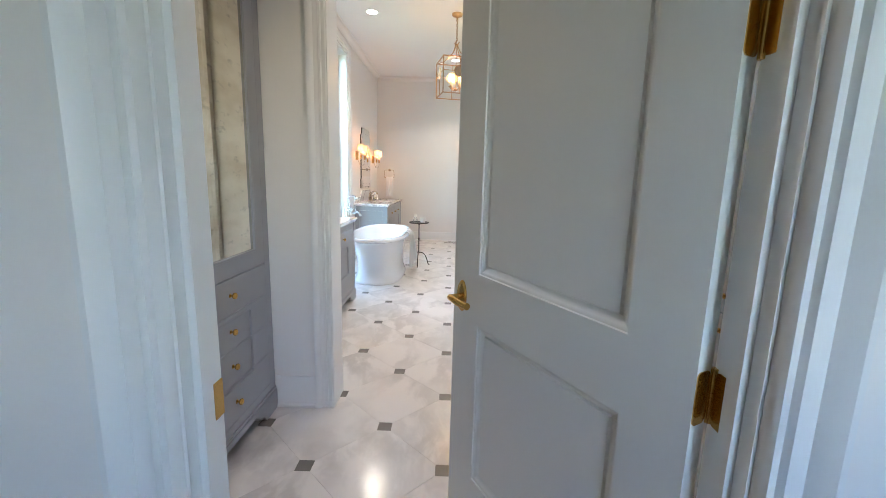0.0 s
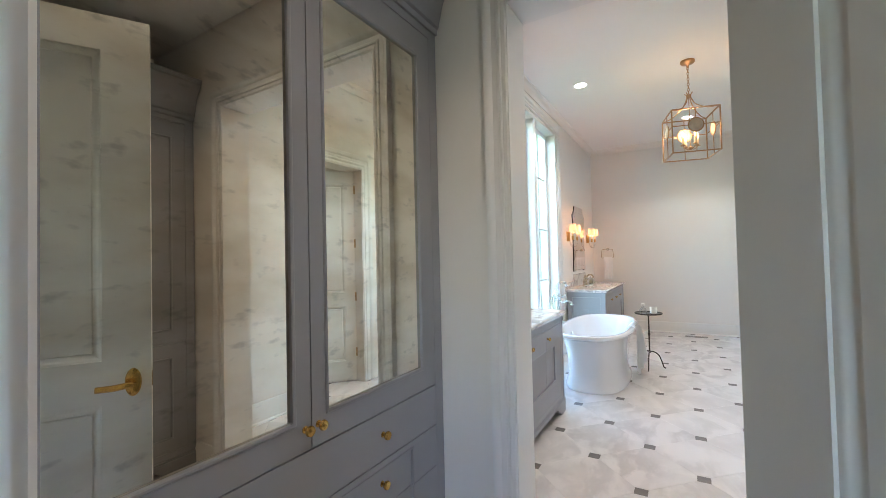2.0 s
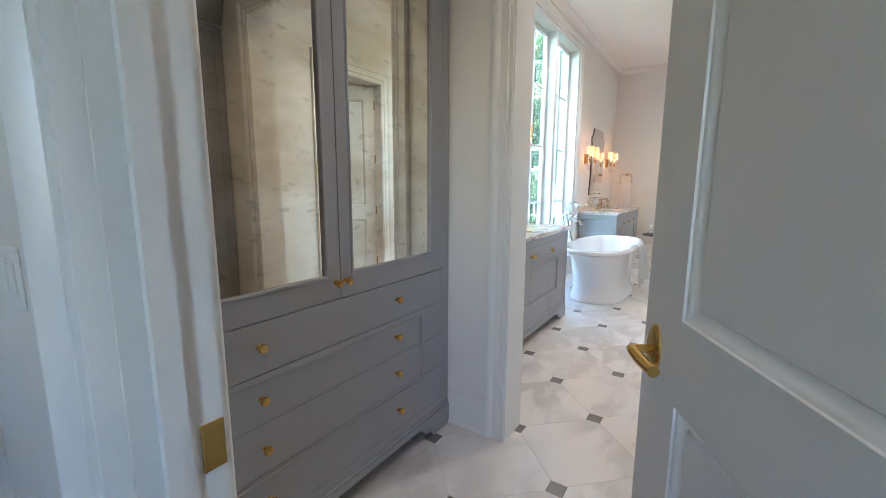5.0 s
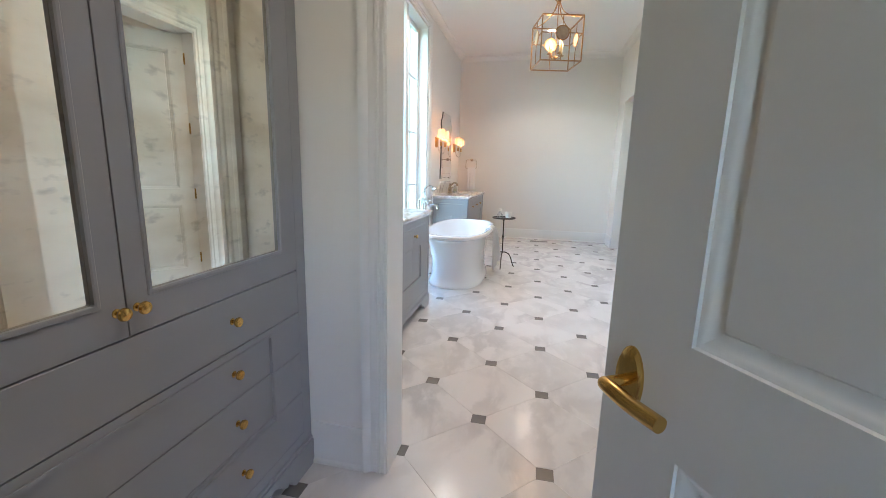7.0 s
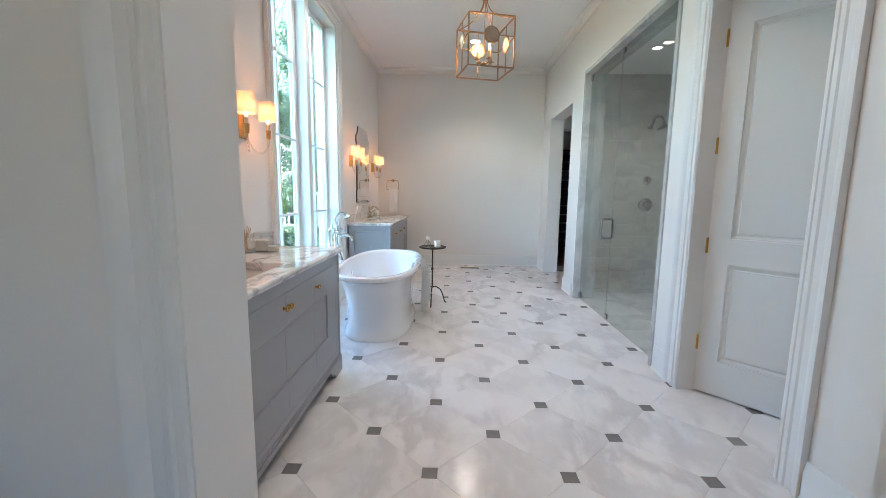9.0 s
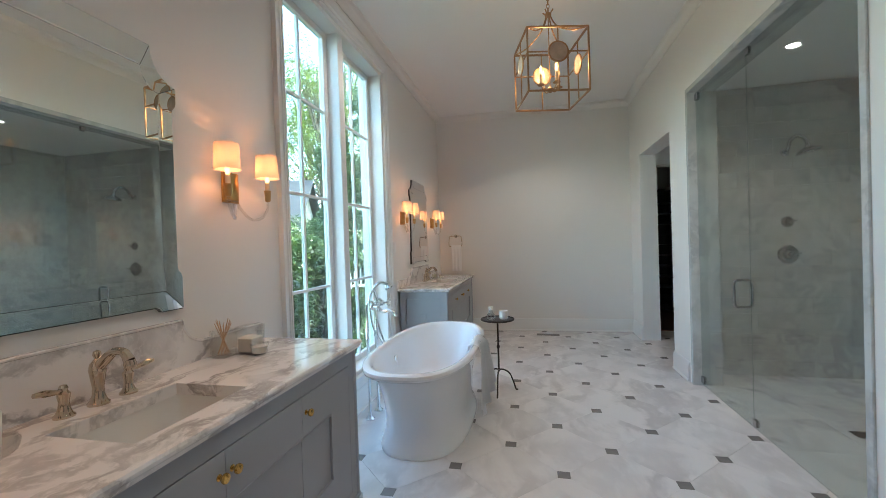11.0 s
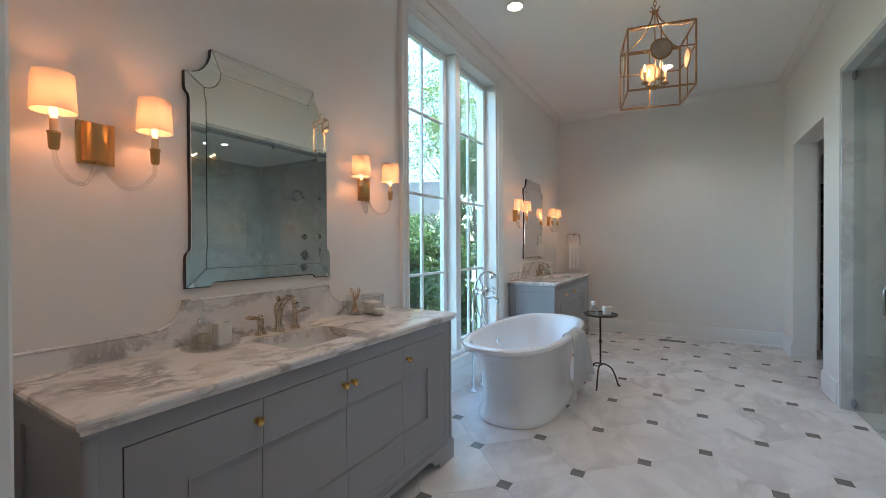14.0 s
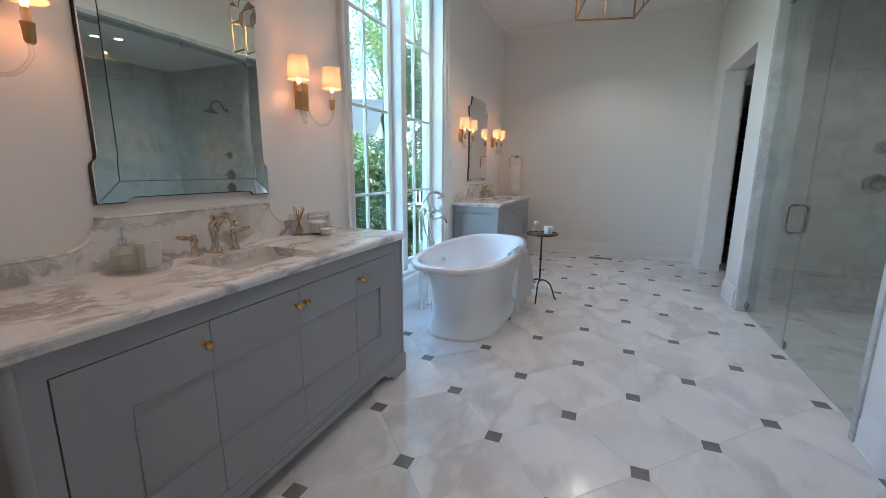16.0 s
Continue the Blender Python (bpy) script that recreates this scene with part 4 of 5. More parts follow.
# ---- bath ----
TUB = (-0.945, 5.585)
tub = thing("bathtub", "white glossy freestanding oval bathtub with a rolled rim", "bathtub", m=Matrix.Translation((*TUB, 0)))
shell = [(0.312, 0.648, 0.0), (0.320, 0.656, 0.004), (0.321, 0.657, 0.016), (0.316, 0.650, 0.035), (0.304, 0.634, 0.065), (0.294, 0.618, 0.105), (0.289, 0.610, 0.16), (0.290, 0.614, 0.23), (0.298, 0.640, 0.33), (0.314, 0.690, 0.44), (0.334, 0.756, 0.525), (0.348, 0.796, 0.556),
         (0.368, 0.828, 0.560), (0.386, 0.850, 0.568), (0.394, 0.858, 0.584), (0.389, 0.853, 0.601), (0.374, 0.836, 0.611), (0.354, 0.812, 0.611), (0.340, 0.794, 0.603), (0.330, 0.778, 0.585), (0.314, 0.720, 0.50), (0.290, 0.638, 0.38), (0.270, 0.565, 0.26), (0.228, 0.49, 0.19), (0.16, 0.38, 0.165), (0.05, 0.12, 0.158)]
part("shell", loft([oval(a, b, z, 80, 2.2 + 0.5 * min(1, (a / 0.3) ** 3)) for a, b, z in shell]), ENAMEL, tub)
ov = lathe([(0, 0), (0.026, 0), (0.026, 0.004), (0.018, 0.008), (0, 0.009)], 20)
ov.transform(Matrix.Translation((-0.306, 0.0, 0.47)) @ Matrix.Rotation(radians(90), 4, "Y"))
part("overflow", ov, CHROME, tub, "round chrome overflow cover")
part("drain", lathe([(0, 0), (0.03, 0), (0.03, 0.003), (0, 0.006)], 20, (0, 0, 0.1605)), CHROME, tub)

# towel over the rim
TX, TY = TUB[0] + 0.372, 5.62
bm = bmesh.new()
line = [(-0.085, 0.47), (-0.075, 0.54), (-0.058, 0.607), (-0.03, 0.622), (0.0, 0.618), (0.022, 0.60), (0.030, 0.57), (0.028, 0.50), (0.026, 0.42), (0.023, 0.33), (0.020, 0.24), (0.018, 0.15)]
grid = []
for i, (px, pz) in enumerate(line):
    row = []
    hang = max(0, i - 5) / 6
    for k in range(25):
        u = k / 24
        wide = 0.155 + 0.13 * hang
        fold = hang * (0.030 * math.sin(u * 19 + 0.6) + 0.007 * math.sin(u * 37) + 0.022 + 0.05 * u) + 0.003 * math.sin(u * 9)
        row.append(bm.verts.new((TX + px + fold, TY + (u - 0.5) * 2 * wide - 0.01 * hang, pz + 0.05 * hang * u + 0.003 * math.sin(u * 20))))
    grid.append(row)
for a, b in zip(grid, grid[1:]):
    for k in range(24):
        bm.faces.new((a[k], a[k + 1], b[k + 1], b[k]))
bmesh.ops.solidify(bm, geom=bm.faces[:], thickness=-0.007)
tagged(mesh("bath_towel", bm, TOWEL), "white towel draped over the bathtub rim", "towel")

# tub filler on two risers
f = thing("tub_filler", "chrome floor-standing bath tap with a hand shower and hose", "faucet", m=Matrix.Translation((-1.445, 5.58, 0)))
for s in (-1, 1):
    y = s * 0.09
    bm = lathe([(0, 0), (0.038, 0), (0.038, 0.006), (0.026, 0.014), (0.016, 0.03), (0.012, 0.06), (0.012, 0.62), (0.016, 0.63), (0.016, 0.65), (0.011, 0.66), (0.011, 0.880), (0, 0.880)], 18, (0, y, 0))
    tube(curve_points([(0, y, 0.878), (0.003, y, 0.915), (0.022, y, 0.937), (0.048, y, 0.930), (0.056, y, 0.905)], 5), 0.011, 12, bm)
    part("riser", bm, CHROME, f)
bm = tube([(0.056, -0.11, 0.900), (0.056, 0.11, 0.900)], 0.018, 16)
for y in (-0.11, 0.11):
    bmesh.ops.create_uvsphere(bm, u_segments=14, v_segments=10, radius=0.024, matrix=Matrix.Translation((0.056, y, 0.900)))
part("crossbar", bm, CHROME, f)
for s in (-1, 1):
    bm = tube([(0.056, s * 0.11, 0.900), (0.105, s * 0.125, 0.905)], 0.009, 12)
    for a in range(0, 360, 90):
        d = Vector((0, math.cos(radians(a + 20)), math.sin(radians(a + 20)))) * 0.036
        tube([(0.108, s * 0.125, 0.905), (0.108 + d.x, s * 0.125 + d.y, 0.905 + d.z)], 0, 8, bm, [0.005, 0.008])
    part("cross_handle", bm, CHROME, f)
c = curve_points([(0.056, 0, 0.900), (0.075, 0, 0.862), (0.11, 0, 0.845), (0.16, 0, 0.858), (0.195, 0, 0.845), (0.207, 0, 0.822)], 6)
bm = tube(c, 0, 14, taper=[0.017 - 0.005 * math.sin(3 * k / len(c)) for k in range(len(c))])
lathe([(0.012, 0), (0.019, 0.004), (0.019, 0.014), (0.012, 0.03)], 16, (0.207, 0, 0.806), bm)
part("spout", bm, CHROME, f)
c = curve_points([(0.056, 0, 0.915), (0.056, -0.005, 0.955), (0.056, -0.03, 0.990), (0.06, -0.06, 1.045), (0.09, -0.03, 1.082), (0.135, 0.02, 1.072)], 6)
bm = tube(c, 0, 12, taper=[0.010 + 0.004 * (k / len(c)) for k in range(len(c))])
head = lathe([(0, 0), (0.034, 0), (0.036, 0.010), (0.026, 0.026), (0.012, 0.05), (0, 0.052)], 20)
head.transform(Matrix.Translation((0.155, 0.03, 1.030)) @ Matrix.Rotation(radians(-28), 4, "Y"))
merge(bm, head)
part("hand_shower", bm, CHROME, f, "chrome hand shower in its cradle")
c = curve_points([(0.058, -0.06, 1.04), (0.03, -0.10, 0.960), (0.05, -0.09, 0.74), (0.13, -0.06, 0.58), (0.19, 0.0, 0.47), (0.20, 0.06, 0.36), (0.16, 0.03, 0.44), (0.10, -0.02, 0.64), (0.056, -0.02, 0.80), (0.056, -0.01, 0.89)], 8)
part("hose", tube(c, 0.0065, 8), CHROME, f, "chrome shower hose")

# side table with bottle and candle
TAB = Vector((-0.475, 6.22, 0))
t = thing("side_table", "slim dark bronze pedestal table with a round tray top", "table", m=Matrix.Translation(TAB))
part("tabletop", lathe([(0, 0.660), (0.140, 0.660), (0.152, 0.664), (0.155, 0.676), (0.152, 0.679), (0.148, 0.670), (0, 0.668)], 40), BRONZE, t)
part("stem", lathe([(0, 0.19), (0.012, 0.19), (0.012, 0.21), (0.0085, 0.22), (0.009, 0.40), (0.015, 0.41), (0.015, 0.425), (0.009, 0.435), (0.0085, 0.63), (0.016, 0.645), (0.03, 0.66), (0, 0.66)], 16), BRONZE, t)
for a in (143, 268, 19):
    d = Vector((math.cos(radians(a)), math.sin(radians(a)), 0))
    c = curve_points([d * 0.0 + Vector((0, 0, 0.205)), d * 0.045 + Vector((0, 0, 0.203)), d * 0.10 + Vector((0, 0, 0.165)), d * 0.135 + Vector((0, 0, 0.085)), d * 0.155 + Vector((0, 0, 0.02)), d * 0.175 + Vector((0, 0, 0.007))], 5)
    part("leg", tube(c, 0.0075, 10), BRONZE, t)
b = thing("glass_bottle", "small clear glass bottle with a white cap on the side table", "bottle", m=Matrix.Translation(TAB + Vector((-0.055, -0.03, 0.670))))
part("glass", lathe([(0, 0), (0.036, 0), (0.042, 0.012), (0.040, 0.045), (0.018, 0.075), (0.014, 0.085), (0.014, 0.095), (0.012, 0.095), (0.012, 0.085), (0.016, 0.075), (0.037, 0.045), (0.039, 0.014), (0, 0.005)], 24), JAR, b)
part("stopper", lathe([(0, 0.093), (0.018, 0.093), (0.020, 0.097), (0.020, 0.118), (0.017, 0.122), (0, 0.122)], 18), WAX, b, "white cap")
b = thing("candle_cup", "white candle in a small frosted glass cup on the side table", "candle", m=Matrix.Translation(TAB + Vector((0.055, 0.02, 0.670))))
part("cup", lathe([(0, 0), (0.032, 0), (0.037, 0.006), (0.040, 0.075), (0.037, 0.075), (0.034, 0.055), (0, 0.055)], 26), WAX, b)
part("wick", tube([(0, 0, 0.055), (0.001, 0, 0.065)], 0.001, 6), BLACK_EDGE, b)

# ---- lantern ----
LAN = Vector((0.02, 5.575, 0))
L0, L1, LH = 2.405, 2.838, 0.211
lan = thing("lantern_pendant", "gilded iron cube lantern with mottled discs and lit candle bulbs", "pendant light", m=Matrix.Translation(LAN) @ Matrix.Rotation(radians(13.7), 4, "Z"))


def bar(p, q, r=0.0056):
    """A square iron bar from p to q."""
    p, q = Vector(p), Vector(q)
    d = q - p
    bm = box((-r, -r, 0), (r, r, d.length))
    bm.transform(Matrix.Translation(p) @ d.to_track_quat("Z", "Y").to_matrix().to_4x4())
    return bm


corner = [(-LH, -LH), (LH, -LH), (LH, LH), (-LH, LH)]
for k in range(4):
    a, b = corner[k], corner[(k + 1) % 4]
    part("post", bar((*a, L0), (*a, L1)), GILT, lan)
    part("bottom_rail", bar((*a, L0), (*b, L0)), GILT, lan)
    part("top_rail", bar((*a, L1), (*b, L1)), GILT, lan)
    mid2 = ((a[0] + b[0]) / 2, (a[1] + b[1]) / 2)
    zc = L0 + 0.265
    inward = Vector((b[0] - a[0], b[1] - a[1], 0)).normalized() * 0.066
    mid3 = Vector((*mid2, zc))
    cross = part("cross_bar", bar((*a, zc), mid3 - inward, 0.004), GILT, lan)
    part("cross_bar", bar(mid3 + inward, (*b, zc), 0.004), GILT, lan)
    part("upright_bar", bar((*mid2, L0), (*mid2, zc - 0.06), 0.0035), GILT, lan)
    part("upright_bar", bar((*mid2, zc + 0.06), (*mid2, L1), 0.0035), GILT, lan)
    turn = Matrix.Translation((*mid2, zc)) @ Matrix.Rotation(math.atan2(mid2[1], mid2[0]), 4, "Z") @ Matrix.Rotation(radians(90), 4, "Y")
    disc = lathe([(0, -0.004), (0.064, -0.004), (0.064, 0.004), (0, 0.004)], 32)
    disc.transform(turn)
    part("disc", disc, MICA, cross, "mottled silver-leaf disc")
    rim = tube([(0.067 * math.cos(2 * math.pi * q / 32), 0.067 * math.sin(2 * math.pi * q / 32), 0) for q in range(33)], 0.0065, 8)
    rim.transform(turn)
    part("disc_rim", rim, GILT, cross)
    d = Vector((a[0], a[1], 0))
    c = curve_points([d + Vector((0, 0, L1)), d * 0.62 + Vector((0, 0, L1 + 0.018)), d * 0.25 + Vector((0, 0, L1 + 0.085)), d * 0.09 + Vector((0, 0, L1 + 0.16)), d * 0.07 + Vector((0, 0, L1 + 0.20)), d * 0.14 + Vector((0, 0, L1 + 0.225))], 6)
    part("top_arm", tube(c, 0.005, 8), GILT, lan)
part("collar", lathe([(0, 0.185), (0.022, 0.185), (0.024, 0.195), (0.022, 0.205), (0, 0.205)], 16, (0, 0, L1)), GILT, lan)
bm = tube([(0, 0, L1 + 0.19), (0, 0, L0 + 0.10)], 0.004, 8)
lathe([(0, 0.060), (0.010, 0.062), (0.024, 0.080), (0.024, 0.088), (0.010, 0.10), (0, 0.10)], 16, (0, 0, L0), bm)
part("stem", bm, GILT, lan)
for k in range(4):
    d = Vector((math.cos(radians(90 * k + 20)), math.sin(radians(90 * k + 20)), 0)) * 0.078
    arm = part("candle_arm", tube(curve_points([(0, 0, L0 + 0.085), d * 0.5 + Vector((0, 0, L0 + 0.072)), d + Vector((0, 0, L0 + 0.10))], 5), 0.004, 8), GILT, lan)
    at = (d.x, d.y, L0 + 0.10)
    part("drip_pan", lathe([(0, 0), (0.012, 0), (0.026, 0.006), (0.027, 0.010), (0.013, 0.009), (0.012, 0.022), (0, 0.022)], 16, at), GILT, arm)
    part("candle", lathe([(0, 0.022), (0.0105, 0.022), (0.0105, 0.085), (0, 0.085)], 14, at), CANDLE, arm, "ivory candle sleeve")
    lamp("lantern_bulb_light", "POINT", LAN + Matrix.Rotation(radians(13.7), 3, "Z") @ Vector((d.x, d.y, L0 + 0.268)), LANTERN_W, (1.0, 0.62, 0.32), 0.011)
    part("bulb", lathe([(0, 0.085), (0.007, 0.09), (0.0115, 0.105), (0.009, 0.126), (0, 0.150)], 14, at), BULB, arm, "lit candle bulb")
z = L1 + 0.215
k = 0
while z < TOP - 0.06:
    pts = [(0.010 * math.cos(a) * (k % 2), 0.010 * math.cos(a) * (1 - k % 2), z + 0.017 + 0.019 * math.sin(a)) for a in [2 * math.pi * q / 14 for q in range(15)]]
    part("chain_link", tube(pts, 0.0028, 6), GILT, lan)
    z += 0.028
    k += 1
part("canopy", lathe([(0, -0.075), (0.010, -0.072), (0.012, -0.045), (0.02, -0.038), (0.055, -0.030), (0.066, -0.018), (0.068, 0), (0, 0)], 28, (0, 0, TOP)), GILT, lan)


def downlight(x, y, z, watts, group="recessed lights", colour=SOFT_WARM, k=1.0):
    """A round recessed light: trim ring, lit lens, lamp below it."""
    d = thing("recessed_light", "round white recessed ceiling light, lit", "ceiling light", group, Matrix.Translation((x, y, z)))
    part("trim_ring", lathe([(0.062 * k, -0.001), (0.082 * k, -0.001), (0.082 * k, -0.005), (0.070 * k, -0.008), (0.062 * k, -0.004), (0.062 * k, -0.001)], 32), TRIM, d)
    part("lens", lathe([(0, -0.0015), (0.062 * k, -0.0015), (0.062 * k, -0.0035), (0, -0.0035)], 32), LED, d, "lit lens")
    lamp("downlight_lamp", "SPOT", (x, y, z - 0.02), watts, colour, 0.05, (x, y, 0), 125)


downlight(-1.06, 5.56, TOP, DOWN_W)
downlight(0.02, 7.62, TOP, DOWN_W)
# unseen, added by symmetry about the lantern to brighten the near vanity and floor
downlight(0.02, 3.53, TOP, DOWN_W)
downlight(1.81, 6.03, SHOWER_TOP, DOWN_W * 0.42, k=0.65)
downlight(2.30, 5.59, SHOWER_TOP, DOWN_W * 0.42, k=0.65)
downlight(2.2, 3.5, 2.9, DOWN_W * 0.4)
downlight(0.0, 1.45, VEST_TOP, DOWN_W * 0.46, colour=(1.0, 0.80, 0.62))

# ---- shower ----
y0, y1, zt = SHOWER
GX = 1.355
bm = bmesh.new()
for lo, hi in (((RIGHT - 0.012, y0 - 0.03, 0), (X2 + 0.02, y0 + 0.012, zt + 0.03)), ((RIGHT - 0.012, y1 - 0.012, 0), (X2 + 0.02, y1 + 0.03, zt + 0.03)), ((RIGHT - 0.012, y0 + 0.012, zt - 0.012), (X2 + 0.02, y1 - 0.012, zt + 0.03))):
    box(lo, hi, 0.003, bm)
setting("trim_shower_surround", bm, WALL_MARBLE, "grey-white marble trim round the shower opening", "shower surround")
split = 5.72
for name, a, b, lab in (("glass_partition", y0 + 0.014, split - 0.003, "fixed clear glass shower panel"), ("shower_door", split + 0.003, y1 - 0.016, "frameless clear glass shower door with a chrome pull")):
    g = thing(name, lab, "shower door" if "door" in name else "shower screen", m=Matrix.Translation((GX, 0, 0)))
    p = part("glass", box((-0.005, a, 0.012), (0.005, b, zt - 0.016), 0.001), SHOWER_PANE, g)
    p.visible_shadow = False
    if name == "shower_door":
        for z in (0.06, zt - 0.06):
            part("pivot_hinge", box((-0.014, b - 0.055, z - 0.03), (0.014, b + 0.003, z + 0.03), 0.003), STEEL, g)
        hy, hz = split + 0.115, 0.945
        for s in (-1, 1):
            c = curve_points([(s * 0.006, hy, hz - 0.10), (s * 0.03, hy, hz - 0.10), (s * 0.05, hy, hz - 0.092), (s * 0.058, hy, hz - 0.07), (s * 0.058, hy, hz), (s * 0.058, hy, hz + 0.07), (s * 0.05, hy, hz + 0.092), (s * 0.03, hy, hz + 0.10), (s * 0.006, hy, hz + 0.10)], 4)
            part("pull_handle", tube(c, 0.009, 12), STEEL, g)
    else:
        for z in (0.05, zt - 0.05):
            part("clamp", box((-0.012, b - 0.045, z - 0.024), (0.012, b - 0.002, z + 0.024), 0.002), STEEL, g)
Y = SHOWER_Y
sh = thing("overhead_shower", "chrome shower head on a gooseneck arm", "shower head", m=Matrix.Translation((2.225, Y, 2.165)))
c = curve_points([(0, 0, -0.02), (0, -0.05, 0.0), (0.0, -0.10, 0.075), (0.03, -0.16, 0.095), (0.06, -0.20, 0.05), (0.068, -0.21, 0.0)], 6)
bm = tube(c, 0.0135, 12)
fl = lathe([(0, 0), (0.032, 0), (0.032, 0.008), (0.018, 0.018), (0, 0.018)], 20)
fl.transform(Matrix.Translation((0, 0.0, -0.02)) @ Matrix.Rotation(radians(90), 4, "X"))
merge(bm, fl)
part("arm", bm, STEEL, sh)
hd = lathe([(0, 0.05), (0.018, 0.046), (0.026, 0.030), (0.058, 0.018), (0.086, 0.002), (0.094, -0.010), (0.090, -0.020), (0, -0.022)], 32)
hd.transform(Matrix.Translation((0.075, -0.215, -0.05)) @ Matrix.Rotation(radians(-14), 4, "Y"))
part("head", hd, STEEL, sh)
for name, x, z, r, lab in (("shower_valve", 2.235, 1.175, 0.088, "round chrome shower valve with a lever"), ("shower_diverter", 2.235, 1.485, 0.052, "small round chrome shower control")):
    v = thing(name, lab, "shower valve", m=Matrix.Translation((x, Y, z)))
    pl = lathe([(0, 0), (r, 0), (r, 0.006), (r * 0.86, 0.014), (r * 0.5, 0.017), (r * 0.46, 0.026), (r * 0.36, 0.05), (r * 0.30, 0.058), (0, 0.060)], 32)
    pl.transform(Matrix.Rotation(radians(90), 4, "X"))
    part("plate", pl, STEEL, v)
    part("lever", tube([(0, -0.05, 0), (r * 0.3, -0.055, r * 0.1), (r * 0.95, -0.06, r * 0.15)], 0, 10, taper=[0.009, 0.008, 0.006]), STEEL, v)

# ---- closet shelves seen through the opening ----
sv = thing("closet_shelving", "dark stained closet shelving unit with narrow shelves", "shelf", m=Matrix.Translation((1.30, 10.3, 0.004)))
for x in (0.0, 0.52, 1.04, 1.56):
    part("upright", box((x, 0, 0), (x + 0.02, 0.60, 2.28), 0.001), DARK_WOOD, sv)
part("back", box((0.02, 0.585, 0), (1.56, 0.60, 2.28)), DARK_WOOD, sv)
for k in range(12):
    z = 0.08 + k * 0.19
    part("shelf", box((0.02, 0.0, z), (0.52, 0.585, z + 0.018), 0.001), DARK_WOOD, sv)
    for x in (0.54, 1.06):
        part("shelf", box((x, 0.0, z), (x + 0.5, 0.585, z + 0.018), 0.001), DARK_WOOD, sv)

# ---- tall vestibule cabinets ----
CY, FX, HB, DW = 1.452, 0.57, 0.729, 0.668
CROWN_TALL = [(0, 2.40), (0.010, 2.40), (0.012, 2.425), (0.022, 2.432), (0.024, 2.455), (0.030, 2.47), (0.040, 2.515), (0.062, 2.57), (0.095, 2.61), (0.100, 2.63), (0.112, 2.636), (0.112, 2.665), (0, 2.665)]


def tall_carcass(label, m):
    """Body, face frame, crown and plinth of a tall vestibule cabinet; its front looks along x."""
    cab = thing("tall_cabinet", label, "cabinet", "vestibule cabinets", m)
    part("body", box((0.004, -HB, 0.12), (FX - 0.021, HB, 2.44)), GREY, cab)
    part("face_frame", bar_frame(-HB, HB, 0.12, 2.44, (HB - DW - 0.0015, HB - DW - 0.0015, 0.052, 0.075), FX - 0.0208, FX, 0.0015), GREY, cab)
    part("crown", profile_strip(CROWN_TALL, [(FX, HB), (FX, -HB)]), GREY, cab)
    part("top_board", box((0.004, -HB, 2.44), (FX, HB, 2.664)), GREY, cab)
    bm = prism(foot_outline(HB, 0.115), 0, FX - 0.012, FX + 0.014)
    box((FX - 0.004, -HB, 0.115), (FX + 0.010, HB, 0.130), 0.003, bm)
    part("plinth", bm, GREY, cab)
    return cab


def framed_door(cab, s, z0, z1, filling, mat, lab, low=0.08, high=0.10):
    """One of a pair of doors, on the side s, with a beaded frame round a filling."""
    a, b = (-DW, -0.0015) if s < 0 else (0.0015, DW)
    outer, inner_w = 0.083, 0.0525
    g0, g1 = (a + outer, b - inner_w) if s < 0 else (a + inner_w, b - outer)
    h0, h1 = z0 + low, z1 - high
    d = part("door", bar_frame(a, b, z0, z1, (g0 - a, b - g1, h0 - z0, z1 - h1), FX - 0.02, FX, 0.001), GREY, cab)
    part("bead", bar_frame(g0, g1, h0, h1, 0.012, FX - 0.012, FX + 0.004, 0.003), GREY, d)
    part(filling, box((FX - 0.018, g0 + 0.001, h0 + 0.001), (FX - 0.010, g1 - 0.001, h1 - 0.001)), mat, d, lab)
    return d


cab = tall_carcass("grey painted tall cabinet with antiqued mirror doors over four drawers", Matrix.Translation((-VEST_X, CY, 0)))
for s in (-1, 1):
    knob(framed_door(cab, s, 0.866, 2.362, "mirror_panel", OLD_MIRROR, "antiqued mirror pane"), (FX, s * 0.024, 0.928))
for z0, z1, zk in ((0.697, 0.862, 0.786), (0.527, 0.694, 0.612), (0.357, 0.524, 0.442), (0.175, 0.354, 0.265)):
    sunk = 0.3 < z0 < 0.6
    d = part("drawer", front(-DW, DW, z0, z1, FX, (-0.497, 0.497, 0.335, 0.672) if z0 < 0.6 else (9, 9.1, 9, 9.1), 0.019), GREY, cab)
    for y in (-0.335, 0.315):
        knob(d, (FX - (0.008 if sunk else 0), y, zk))

cab = tall_carcass("grey painted tall cabinet with panelled upper and lower doors", Matrix.Translation((VEST_X, CY, 0)) @ Matrix.Rotation(math.pi, 4, "Z"))
for s in (-1, 1):
    knob(framed_door(cab, s, 0.884, 2.362, "panel", GREY, ""), (FX, s * 0.024, 0.945))
    knob(framed_door(cab, s, 0.175, 0.880, "panel", GREY, "", 0.08, 0.09), (FX, s * 0.024, 0.815))

